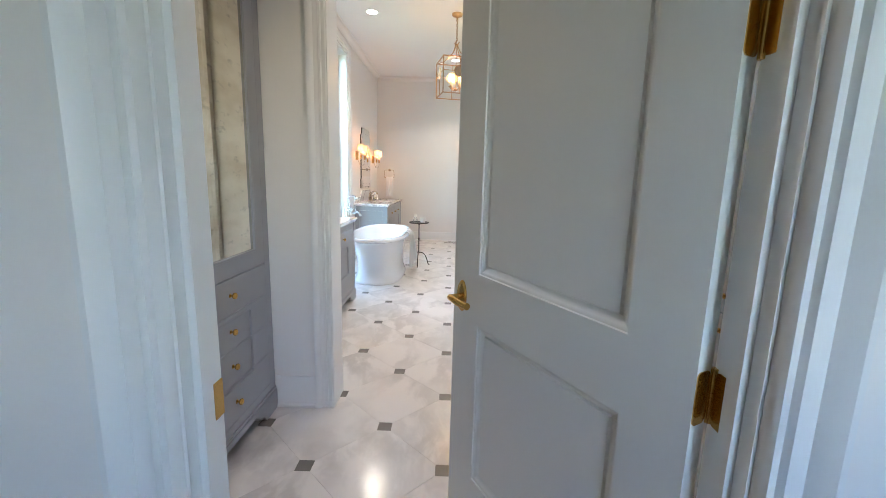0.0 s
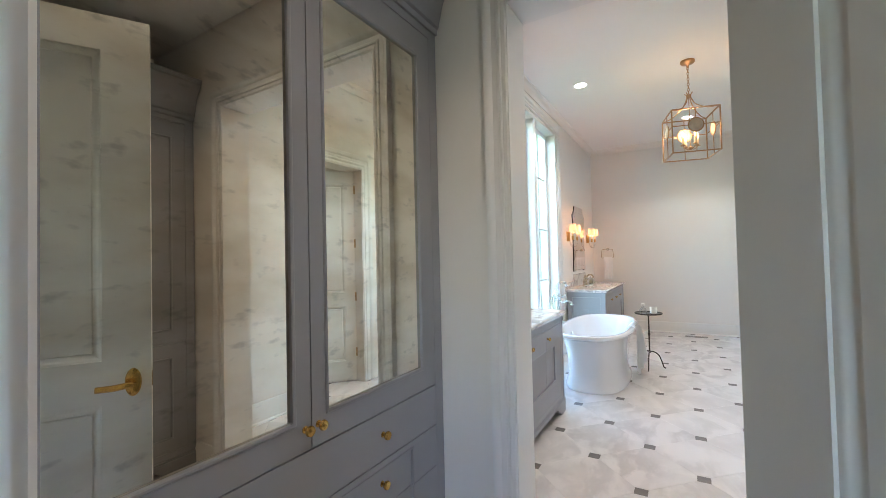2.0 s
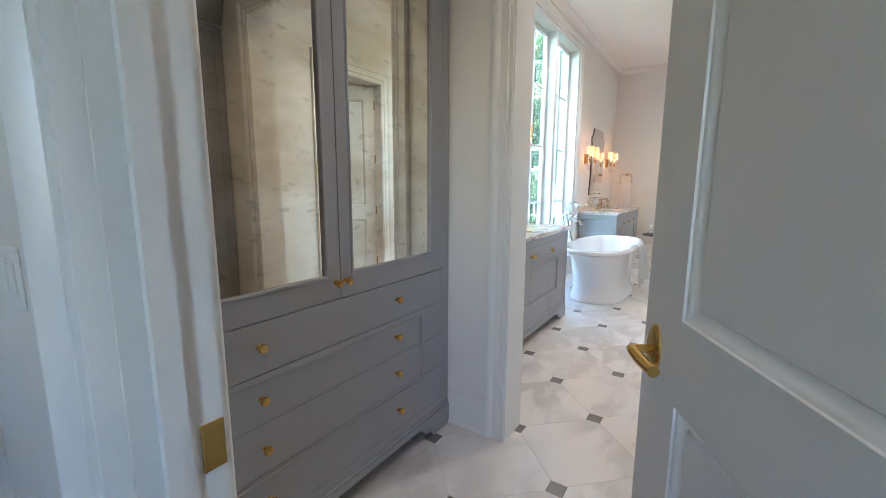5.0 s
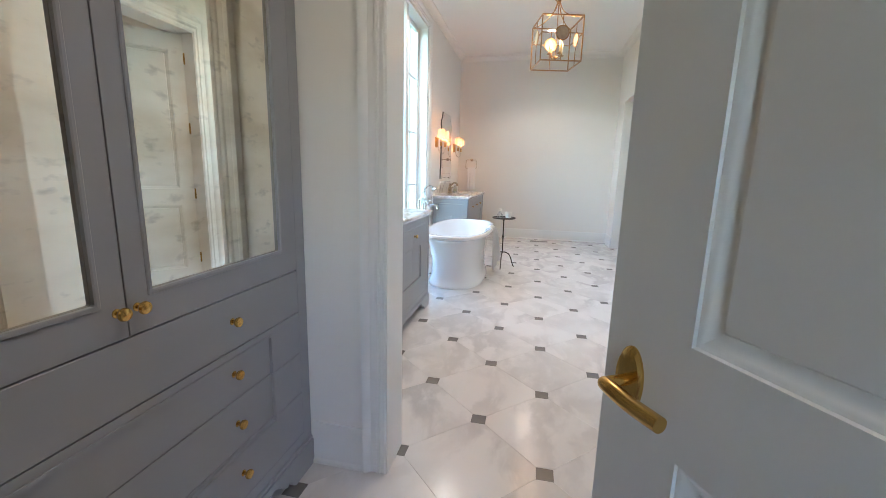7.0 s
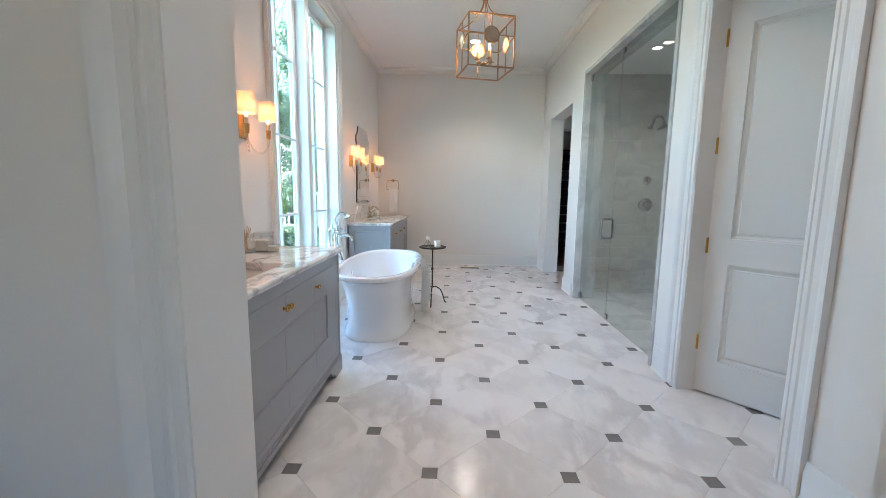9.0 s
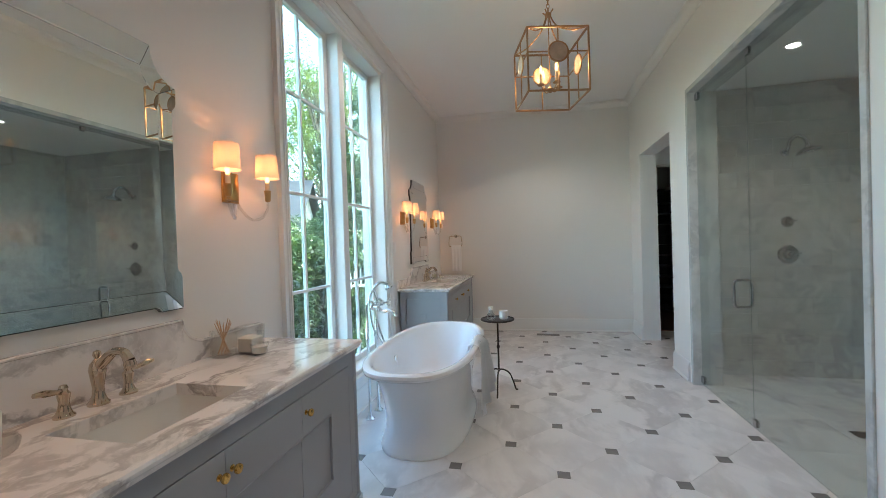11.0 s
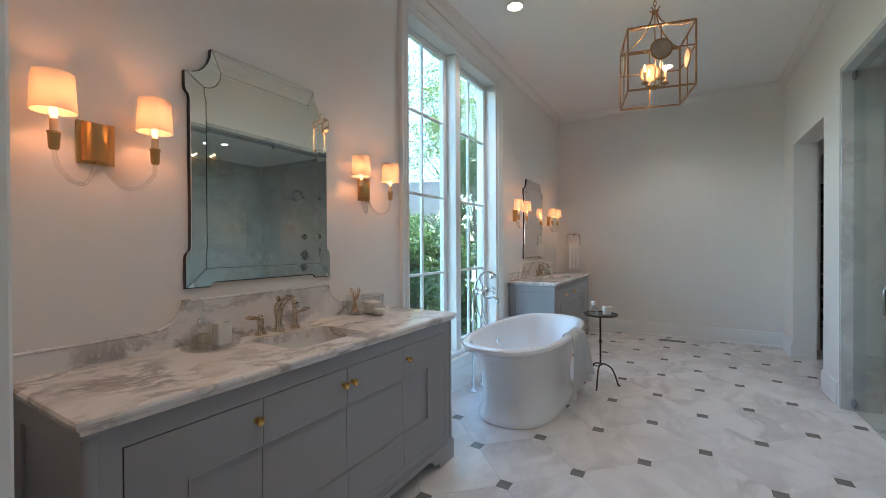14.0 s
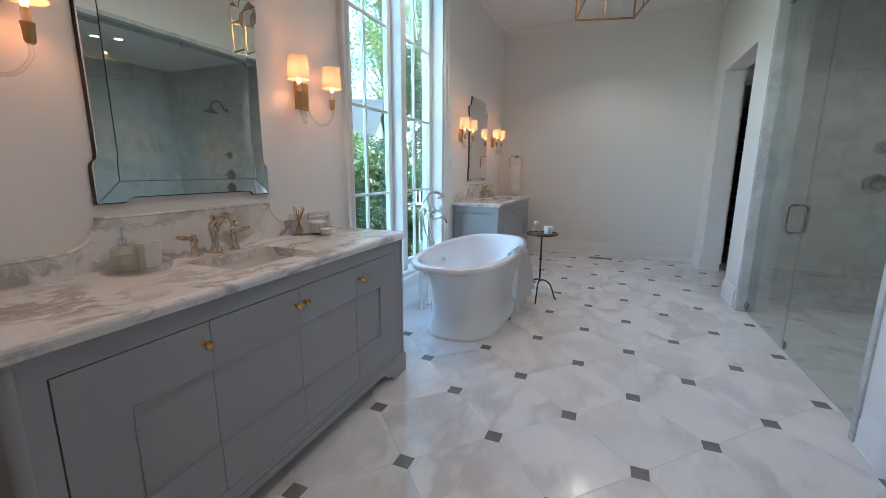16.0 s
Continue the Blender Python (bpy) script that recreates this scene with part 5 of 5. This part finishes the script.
# ---- small things ----
vent = thing("floor_register", "bronze floor register with slots beside the wall", "vent", m=Matrix.Translation((0.05, 8.60, 0)))
part("plate", bar_frame(-0.05, 0.05, -0.16, 0.16, 0.014, 0, 0.004, 0.001), BRONZE, vent)
for ob in vent.children:
    ob.matrix_local = Matrix.Rotation(radians(-90), 4, "Y")
# thin black sheet on the floor, paints the shade between the slats
part("well", box((-0.146, -0.038, 0.0002), (0.146, 0.038, 0.0012)), BLACK_EDGE, vent)
for k in range(11):
    part("slat", box((-0.14 + k * 0.026, -0.038, 0), (-0.126 + k * 0.026, 0.038, 0.003)), BRONZE, vent)

ring = thing("towel_ring", "polished nickel towel ring on the wall", "towel ring", m=Matrix.Translation((-1.335, FAR, 1.50)))
fl = lathe([(0, 0), (0.028, 0), (0.028, 0.006), (0.014, 0.012), (0.010, 0.05), (0.015, 0.056), (0, 0.064)], 20)
fl.transform(Matrix.Rotation(radians(90), 4, "X"))
part("rosette", fl, NICKEL, ring)
c = curve_points([(-0.02, -0.05, 0.0), (-0.085, -0.05, -0.004), (-0.098, -0.05, -0.03), (-0.105, -0.05, -0.13), (-0.09, -0.05, -0.16), (0, -0.05, -0.162), (0.09, -0.05, -0.16), (0.105, -0.05, -0.13), (0.098, -0.05, -0.03), (0.085, -0.05, -0.004), (0.02, -0.05, 0.0)], 5)
part("ring", tube(c, 0.006, 10), NICKEL, ring)


def hanging_cloth(name, at, wide, drop, label):
    bm = bmesh.new()
    rows = []
    path = [(-0.022, -drop * 0.9), (-0.020, -0.10), (-0.014, -0.02), (0.0, 0.009), (0.014, -0.02), (0.020, -0.10), (0.024, -drop * 0.55), (0.026, -drop)]
    for py, pz in path:
        rows.append([bm.verts.new((at[0] + (k / 20 - 0.5) * wide, at[1] - py - 0.004 * math.sin(k * 0.9) * (pz < -0.05), at[2] + pz)) for k in range(21)])
    for a, b in zip(rows, rows[1:]):
        for k in range(20):
            bm.faces.new((a[k], a[k + 1], b[k + 1], b[k]))
    bmesh.ops.recalc_face_normals(bm, faces=bm.faces[:])
    bmesh.ops.solidify(bm, geom=bm.faces[:], thickness=0.006)
    return tagged(mesh(name, bm, TOWEL), label, "towel")


hanging_cloth("hand_towel", (-1.325, FAR - 0.05, 1.345), 0.155, 0.40, "white folded hand towel hanging in the towel ring")


def glass_block(name, label, at, parts):
    g = thing(name, label, "jar", m=Matrix.Translation(at))
    for pname, bm, mat, lab in parts:
        part(pname, bm, mat, g, lab)
    return g


for cy, far in ((VANITY_A, False), (VANITY_B, True)):
    cz = 0.905
    # soap set on a round ribbed glass tray
    sy = cy - 0.355 if not far else cy + 0.33
    tray = lathe([(0, 0.004), (0.098, 0.004), (0.108, 0.010), (0.112, 0.030), (0.106, 0.030), (0.102, 0.014), (0, 0.010)], 64)
    for v in tray.verts:
        if (v.co.xy.length > 0.1) and (round(math.atan2(v.co.y, v.co.x) / (2 * math.pi / 64)) % 2):
            v.co.x *= 0.975
            v.co.y *= 0.975
    tagged(mesh("glass_tray", tray, JAR), "round ribbed clear glass tray on the marble top", "tray").location = (LEFT + 0.135, sy, cz - 0.003)
    g = thing("soap_dispenser", "clear glass soap dispenser with a chrome pump on the tray", "soap dispenser", m=Matrix.Translation((LEFT + 0.13, sy - 0.035, cz + 0.0085)) @ Matrix.Diagonal((0.88, 0.88, 0.88, 1)))
    rings = [oval(0.036, 0.036, 0, 32, 8), oval(0.037, 0.037, 0.085, 32, 8), oval(0.030, 0.030, 0.10, 32, 4), oval(0.014, 0.014, 0.108, 32, 2), oval(0.014, 0.014, 0.118, 32, 2)]
    part("bottle", loft(rings), JAR, g)
    part("soap", loft([oval(0.031, 0.031, 0.008, 24, 8), oval(0.031, 0.031, 0.06, 24, 8)]), SOAP, g, "pale liquid soap")
    bm = lathe([(0.016, 0.112), (0.016, 0.130), (0.006, 0.134), (0.005, 0.165), (0.009, 0.166), (0.009, 0.178), (0, 0.18)], 16)
    tube([(0, 0, 0.172), (0.03, 0.02, 0.174), (0.045, 0.03, 0.168)], 0.004, 8, bm)
    part("pump", bm, CHROME, g)
    g = thing("tumbler", "pale square glass tumbler on the tray", "tumbler", m=Matrix.Translation((LEFT + 0.135, sy + 0.045, cz + 0.0085)) @ Matrix.Diagonal((0.88, 0.88, 0.88, 1)))
    part("glass", loft([oval(0.034, 0.034, 0, 32, 8), oval(0.037, 0.037, 0.10, 32, 8), oval(0.034, 0.034, 0.10, 32, 8), oval(0.031, 0.031, 0.012, 32, 8)]), FROST, g)
    if far:
        continue
    # reed diffuser and candle jar
    ry = cy + 0.55
    g = thing("reed_diffuser", "square clear glass diffuser jar with pale reeds", "diffuser", m=Matrix.Translation((LEFT + 0.085, ry, cz)))
    part("jar", loft([oval(0.040, 0.040, 0, 32, 9), oval(0.041, 0.041, 0.12, 32, 9), oval(0.037, 0.037, 0.12, 32, 9), oval(0.036, 0.036, 0.012, 32, 9)]), JAR, g)
    for k in range(12):
        a = k * 2.4
        part("reed", tube([(-0.024 * math.cos(a), -0.024 * math.sin(a), 0.014), (0.034 * math.cos(a + 0.3), 0.034 * math.sin(a + 0.3), 0.155 + 0.01 * math.sin(k * 3))], 0.0017, 6), REED, g)
    g = thing("candle_jar", "white candle in a square clear glass jar", "candle", m=Matrix.Translation((LEFT + 0.165, ry + 0.075, cz)))
    part("jar", loft([oval(0.048, 0.048, 0, 32, 9), oval(0.049, 0.049, 0.125, 32, 9), oval(0.045, 0.045, 0.125, 32, 9), oval(0.044, 0.044, 0.010, 32, 9)]), JAR, g)
    part("wax", loft([oval(0.041, 0.041, 0.011, 24, 8), oval(0.041, 0.041, 0.07, 24, 8), oval(0.03, 0.03, 0.078, 24, 4)]), PALE_WAX, g)
    bm = box((0.0495, -0.018, 0.085), (0.0505, 0.018, 0.088))
    box((0.0495, -0.015, 0.093), (0.0505, 0.015, 0.103), 0, bm)
    part("label", bm, GREY, g, "small printed label")

    g = thing("small_candle", "white candle in a short round glass bowl", "candle", m=Matrix.Translation((LEFT + 0.235, ry + 0.045, cz)))
    part("bowl", lathe([(0, 0.002), (0.030, 0.002), (0.034, 0.008), (0.039, 0.052), (0.037, 0.052), (0.032, 0.010), (0, 0.006)], 28), JAR, g)
    part("wax", lathe([(0, 0.0065), (0.031, 0.0105), (0.0355, 0.040), (0, 0.039)], 28), WAX, g)

# light switch on the first room's wall beside the casing
sw = thing("light_switch", "white double rocker light switch on the wall", "light switch", m=Matrix.Translation((-0.93, FRONT, 1.11)))
part("plate", box((-0.058, -0.006, -0.058), (0.058, 0, 0.058), 0.002), TRIM, sw)
for x in (-0.024, 0.024):
    part("rocker", box((x - 0.016, -0.011, -0.033), (x + 0.016, -0.006, 0.033), 0.002), TRIM, sw)
# outlet plates in the bathroom
for y in (6.66,):
    sw = thing("light_switch", "white light switch plate on the wall by the window", "light switch", m=Matrix.Translation((LEFT, y, 1.36)))
    part("plate", box((0, -0.035, -0.058), (0.006, 0.035, 0.058), 0.002), TRIM, sw)
    part("rocker", box((0.006, -0.016, -0.033), (0.010, 0.016, 0.033), 0.002), TRIM, sw)

# ---- outside the window ----
SOIL = material("garden lawn", (0.055, 0.075, 0.025), 0.9, bump=0.6, bump_scale=30, vary=0.4, vary_scale=1.5)
BARK = material("grey-brown bark", (0.12, 0.09, 0.07), 0.85, bump=0.8, bump_scale=25, vary=0.3, vary_scale=6)
SHINGLE = material("grey roof shingles", (0.05, 0.053, 0.062), 0.95, bump=0.5, bump_scale=20, vary=0.25, vary_scale=4)
HOUSE = material("weathered grey siding", (0.22, 0.22, 0.215), 0.7, vary=0.1)
SIDING = material("white siding", (0.72, 0.72, 0.70), 0.6, vary=0.05)
EVERGREEN = leafy("dark evergreen leaves", (0.026, 0.055, 0.017), (0.12, 0.19, 0.05))
SPRING = leafy("fresh spring leaves", (0.09, 0.14, 0.025), (0.26, 0.33, 0.07))
setting("ground", box((-400, -400, -0.9), (400, 400, -0.55)), SOIL, "garden lawn", "ground")


def leaves(centres, count, size, rng):
    """Many small pointed leaves scattered through overlapping clumps; one mesh."""
    verts, faces = [], []
    for cx, cy, cz, rx, ry, rz in centres:
        for _ in range(count):
            d = rng.normal(size=3)
            d /= np.linalg.norm(d)
            rad = rng.uniform(0.35, 1.0) ** 0.5
            p = np.array((cx + d[0] * rx * rad, cy + d[1] * ry * rad, cz + d[2] * rz * rad))
            a = rng.normal(size=3)
            a /= np.linalg.norm(a)
            b = np.cross(a, rng.normal(size=3))
            b /= np.linalg.norm(b)
            s = size * rng.uniform(0.6, 1.4)
            i = len(verts)
            verts += [tuple(p - a * s), tuple(p + b * s * 0.42), tuple(p + a * s), tuple(p - b * s * 0.42)]
            faces.append((i, i + 1, i + 2, i + 3))
    data = bpy.data.meshes.new("leaves")
    data.from_pydata(verts, [], faces)
    return data


def tree(name, at, height, spread, clumps, count, size, mat, label, seed, trunk=0.09, low=0.35):
    rng = np.random.default_rng(seed)
    t = thing(name, label, "tree" if "tree" in name else "shrub", m=Matrix.Translation((*at, -0.55)))
    bm = tube(curve_points([(0, 0, 0), (0.05, 0.04, height * 0.3), (-0.06, 0.05, height * 0.6), (0.03, -0.04, height * 0.92)], 5), 0, 9, taper=[trunk * (1 - 0.045 * k) for k in range(16)])
    centres = []
    for k in range(clumps):
        u = low + (1 - low) * (k + rng.uniform(0, 1)) / clumps
        a, r = rng.uniform(0, 2 * math.pi), spread * rng.uniform(0.25, 1.0) * (1.15 - 0.65 * u)
        c = (r * math.cos(a), r * math.sin(a), height * u)
        q = spread * rng.uniform(0.22, 0.42)
        centres.append((*c, q, q, q * 0.8))
        tube(curve_points([(0, 0, c[2] * 0.72), (c[0] * 0.5, c[1] * 0.5, c[2] * 0.88), c], 4), 0, 6, bm, [trunk * 0.4 * (1 - 0.1 * j) for j in range(9)])
    part("trunk", bm, BARK, t)
    data = leaves(centres, count, size, rng)
    data.materials.append(mat)
    crown = new("crown", data)
    crown.parent = t
    return t


# dense evergreens near the window, spring trees behind, a neighbour's roof between them
for k, (x, y, h, s) in enumerate(((-4.6, 7.8, 2.3, 1.2), (-5.4, 9.6, 2.4, 1.4), (-5.7, 14.1, 5.2, 1.35), (-5.0, 16.6, 6.4, 1.9), (-4.2, 13.5, 6.4, 1.5), (-3.6, 16.5, 7.5, 2.0), (-6.6, 19.5, 7.2, 2.2), (-8.2, 16.6, 2.9, 1.8), (-4.4, 5.6, 2.2, 1.2), (-6.3, 11.6, 2.4, 1.4), (-4.1, 12.6, 2.4, 1.0), (-3.9, 9.2, 2.0, 0.9))):
    tree("evergreen_shrub", (x, y), h, s, 26, 640, 0.05, EVERGREEN, "dense dark green evergreen shrub in the garden", 11 + k, 0.06, 0.05)
for k, (x, y, h, s) in enumerate(((-15.5, 29.0, 14.0, 3.6), (-12.5, 25.0, 14.0, 3.8), (-8.0, 24.5, 12.0, 3.2), (-17.0, 24.0, 15.0, 4.4), (-9.0, 30.0, 16.0, 4.2), (-13.5, 31.0, 17.0, 4.4))):
    tree("deciduous_tree", (x, y), h, s, 40, 230, 0.08, SPRING, "tall tree with thin fresh green spring leaves", 41 + k, 0.16, 0.38)
ho = thing("neighbour_house", "grey neighbouring house with a dark shingled gable roof", "house", m=Matrix.Translation((-15.4, 20.4, -0.55)) @ Matrix.Rotation(radians(20), 4, "Z"))
part("wall", box((-4, -3, 0), (4, 3, 3.0)), HOUSE, ho)
roof = prism([(-3.4, 2.9), (0, 5.3), (3.4, 2.9), (3.4, 3.1), (0, 5.5), (-3.4, 3.1)], 0, -4.4, 4.4)
part("roof", roof, SHINGLE, ho)
part("gable", prism([(-3, 3.0), (3, 3.0), (0, 5.15)], 0, -4, 4), HOUSE, ho)
fence = thing("garden_railing", "white wooden garden railing with thin balusters", "railing", m=Matrix.Translation((-4.5, 11.6, -0.55)) @ Matrix.Rotation(radians(30), 4, "Z"))
part("rail", box((-1.8, -0.04, 1.75), (1.8, 0.04, 1.83), 0.006), SIDING, fence)
part("rail", box((-1.8, -0.03, 0.95), (1.8, 0.03, 1.01), 0.006), SIDING, fence)
for k in range(25):
    part("baluster", box((-1.77 + k * 0.145, -0.018, 1.01), (-1.734 + k * 0.145, 0.018, 1.75)), SIDING, fence)
for x in (-1.8, 0, 1.8):
    part("post", box((x - 0.05, -0.05, 0), (x + 0.05, 0.05, 1.9), 0.006), SIDING, fence)

# ---- floor of clipped marble squares laid on the diagonal, with small grey dots ----
PITCH, OFF_Y, DOT_R = 0.3235, 0.072, 0.037
floor = setting("floor", box((-1.9, FRONT, -0.12), (3.6, 9.1, -0.003)), GROUT, "white marble floor tiles on the diagonal with small grey stone dots", "floor")


def slab(outline, top, gap, name, mat):
    """A thin tile with a softened upper edge."""
    bm = bmesh.new()
    c = Vector((sum(p[0] for p in outline) / len(outline), sum(p[1] for p in outline) / len(outline)))
    rings = []
    for inset, z in ((gap, -0.012), (gap, top - 0.0010), (gap + 0.0012, top)):
        rings.append([bm.verts.new((*(c + (Vector(p) - c) * (1 - inset / (Vector(p) - c).length)), z)) for p in outline])
    n = len(outline)
    for a, b in zip(rings, rings[1:]):
        for k in range(n):
            bm.faces.new((a[k], a[(k + 1) % n], b[(k + 1) % n], b[k]))
    bm.faces.new(rings[-1])
    bmesh.ops.recalc_face_normals(bm, faces=bm.faces[:])
    data = bpy.data.meshes.new(name)
    bm.to_mesh(data)
    bm.free()
    data.materials.append(mat)
    return data


def clipped(poly, low_x, low_y):
    """The part of a tile's outline inside the outer walls."""
    for axis, low in ((0, low_x), (1, low_y)):
        out = []
        for a, b in zip(poly, poly[1:] + poly[:1]):
            if a[axis] >= low:
                out.append(a)
            if (a[axis] >= low) != (b[axis] >= low):
                u = (low - a[axis]) / (b[axis] - a[axis])
                out.append((a[0] + (b[0] - a[0]) * u, a[1] + (b[1] - a[1]) * u))
        poly = out
        if len(poly) < 3:
            return []
    return poly


P, r = PITCH, DOT_R
octagon = [(-P + r, -r), (-r, -P + r), (r, -P + r), (P - r, -r), (P - r, r), (r, P - r), (-r, P - r), (-P + r, r)]
TILE = slab(octagon, 0.0, 0.0005, "tile", FLOOR_MARBLE)
SMALL = slab([(-r, -r), (r, -r), (r, r), (-r, r)], -0.0004, 0.0008, "dot", DOT)
for i in range(-6, 12):
    for j in range(1, 29):
        x, y = i * P, j * P + OFF_Y
        if not (-1.95 < x < 3.55 and 0.40 < y < 9.1):
            continue
        if x > RIGHT + 0.33 and not (CLOSET[0] - 0.3 < y < FAR + 0.15 and x < 2.9):
            continue
        if (i + j) % 2:
            if not (LEFT - 0.03 < x < 3.45 and FRONT + 0.04 < y < 9.02):
                continue
            data = SMALL
        else:
            cut = clipped([(x + p, y + q) for p, q in octagon], LEFT - 0.04, FRONT + 0.003)
            if len(cut) < 3:
                continue
            data = TILE if len(cut) == 8 and min(p for p, q in cut) > LEFT - 0.039 and min(q for p, q in cut) > FRONT + 0.0035 else slab([(p - x, q - y) for p, q in cut], 0.0, 0.0005, "tile", FLOOR_MARBLE)
        ob = new("dot_tile" if (i + j) % 2 else "tile", data)
        ob.parent = floor
        ob.location = (x, y, 0.0)
setting("floor_closet", box((1.0, FAR + 0.08, -0.05), (3.4, 11.4, 0.004)), WOOD, "brown wooden closet floor", "floor")

# ---- wall tiles in the shower, in running bond ----
TW, TH, GAP = 0.305, 0.1525, 0.0015


def wall_tiles(wall_name, axis, face, s0, s1, z1, way):
    """Marble tiles on a wall face; way is the side they stand out to."""
    wall = bpy.data.objects[wall_name]
    cache = {}
    for row in range(int(math.ceil(z1 / TH))):
        s = s0 - (TW / 2 if row % 2 else 0)
        za, zb = row * TH, min((row + 1) * TH, z1)
        while s < s1:
            a, b = max(s, s0), min(s + TW, s1)
            s += TW
            if b - a < 0.01:
                continue
            key = (round(b - a, 4), round(zb - za, 4))
            if key not in cache:
                w, h = key[0] / 2 - GAP / 2, key[1] / 2 - GAP / 2
                lo, hi = ((-0.005, -w, -h), (0.005, w, h)) if axis == 0 else ((-w, -0.005, -h), (w, 0.005, h))
                bm = box(lo, hi, 0.0008)
                data = bpy.data.meshes.new("tile")
                bm.to_mesh(data)
                bm.free()
                data.materials.append(WALL_MARBLE)
                cache[key] = data
            ob = new("tile", cache[key])
            ob.parent = wall
            c, zc = (a + b) / 2, (za + zb) / 2
            ob.location = (face + way * 0.006, c, zc) if axis == 0 else (c, face + way * 0.006, zc)


wall_tiles("wall_shower_end", 1, SHOWER_Y + 0.012, X2 + 0.02, SHOWER_X, SHOWER_TOP, -1)
wall_tiles("wall_shower_back", 0, SHOWER_X + 0.012, SHOWER[0] - 0.18, SHOWER_Y, SHOWER_TOP, -1)

# shower floor of larger plain marble slabs, with a square drain
shower_floor = setting("floor_shower", box((GX + 0.012, SHOWER[0] - 0.18, -0.05), (SHOWER_X, SHOWER_Y, 0.001)), GROUT, "white marble shower floor", "floor")
SLAB = 0.508
for i in range(4):
    for j in range(5):
        a0, a1 = GX + 0.014 + i * SLAB, min(GX + 0.012 + (i + 1) * SLAB, SHOWER_X)
        b0, b1 = SHOWER_Y - min((j + 1) * SLAB, 2.53), SHOWER_Y - 0.002 - j * SLAB
        ob = mesh("tile", box((-(a1 - a0) / 2, -(b1 - b0) / 2, -0.004), ((a1 - a0) / 2, (b1 - b0) / 2, 0.003), 0.0008), FLOOR_MARBLE)
        ob.parent, ob.location = shower_floor, ((a0 + a1) / 2, (b0 + b1) / 2, 0.0015)
tagged(mesh("floor_drain", box((-0.05, -0.05, 0), (0.05, 0.05, 0.004), 0.001), BRONZE), "square dark metal shower drain", "drain").location = (1.99, 5.71, 0.0045)
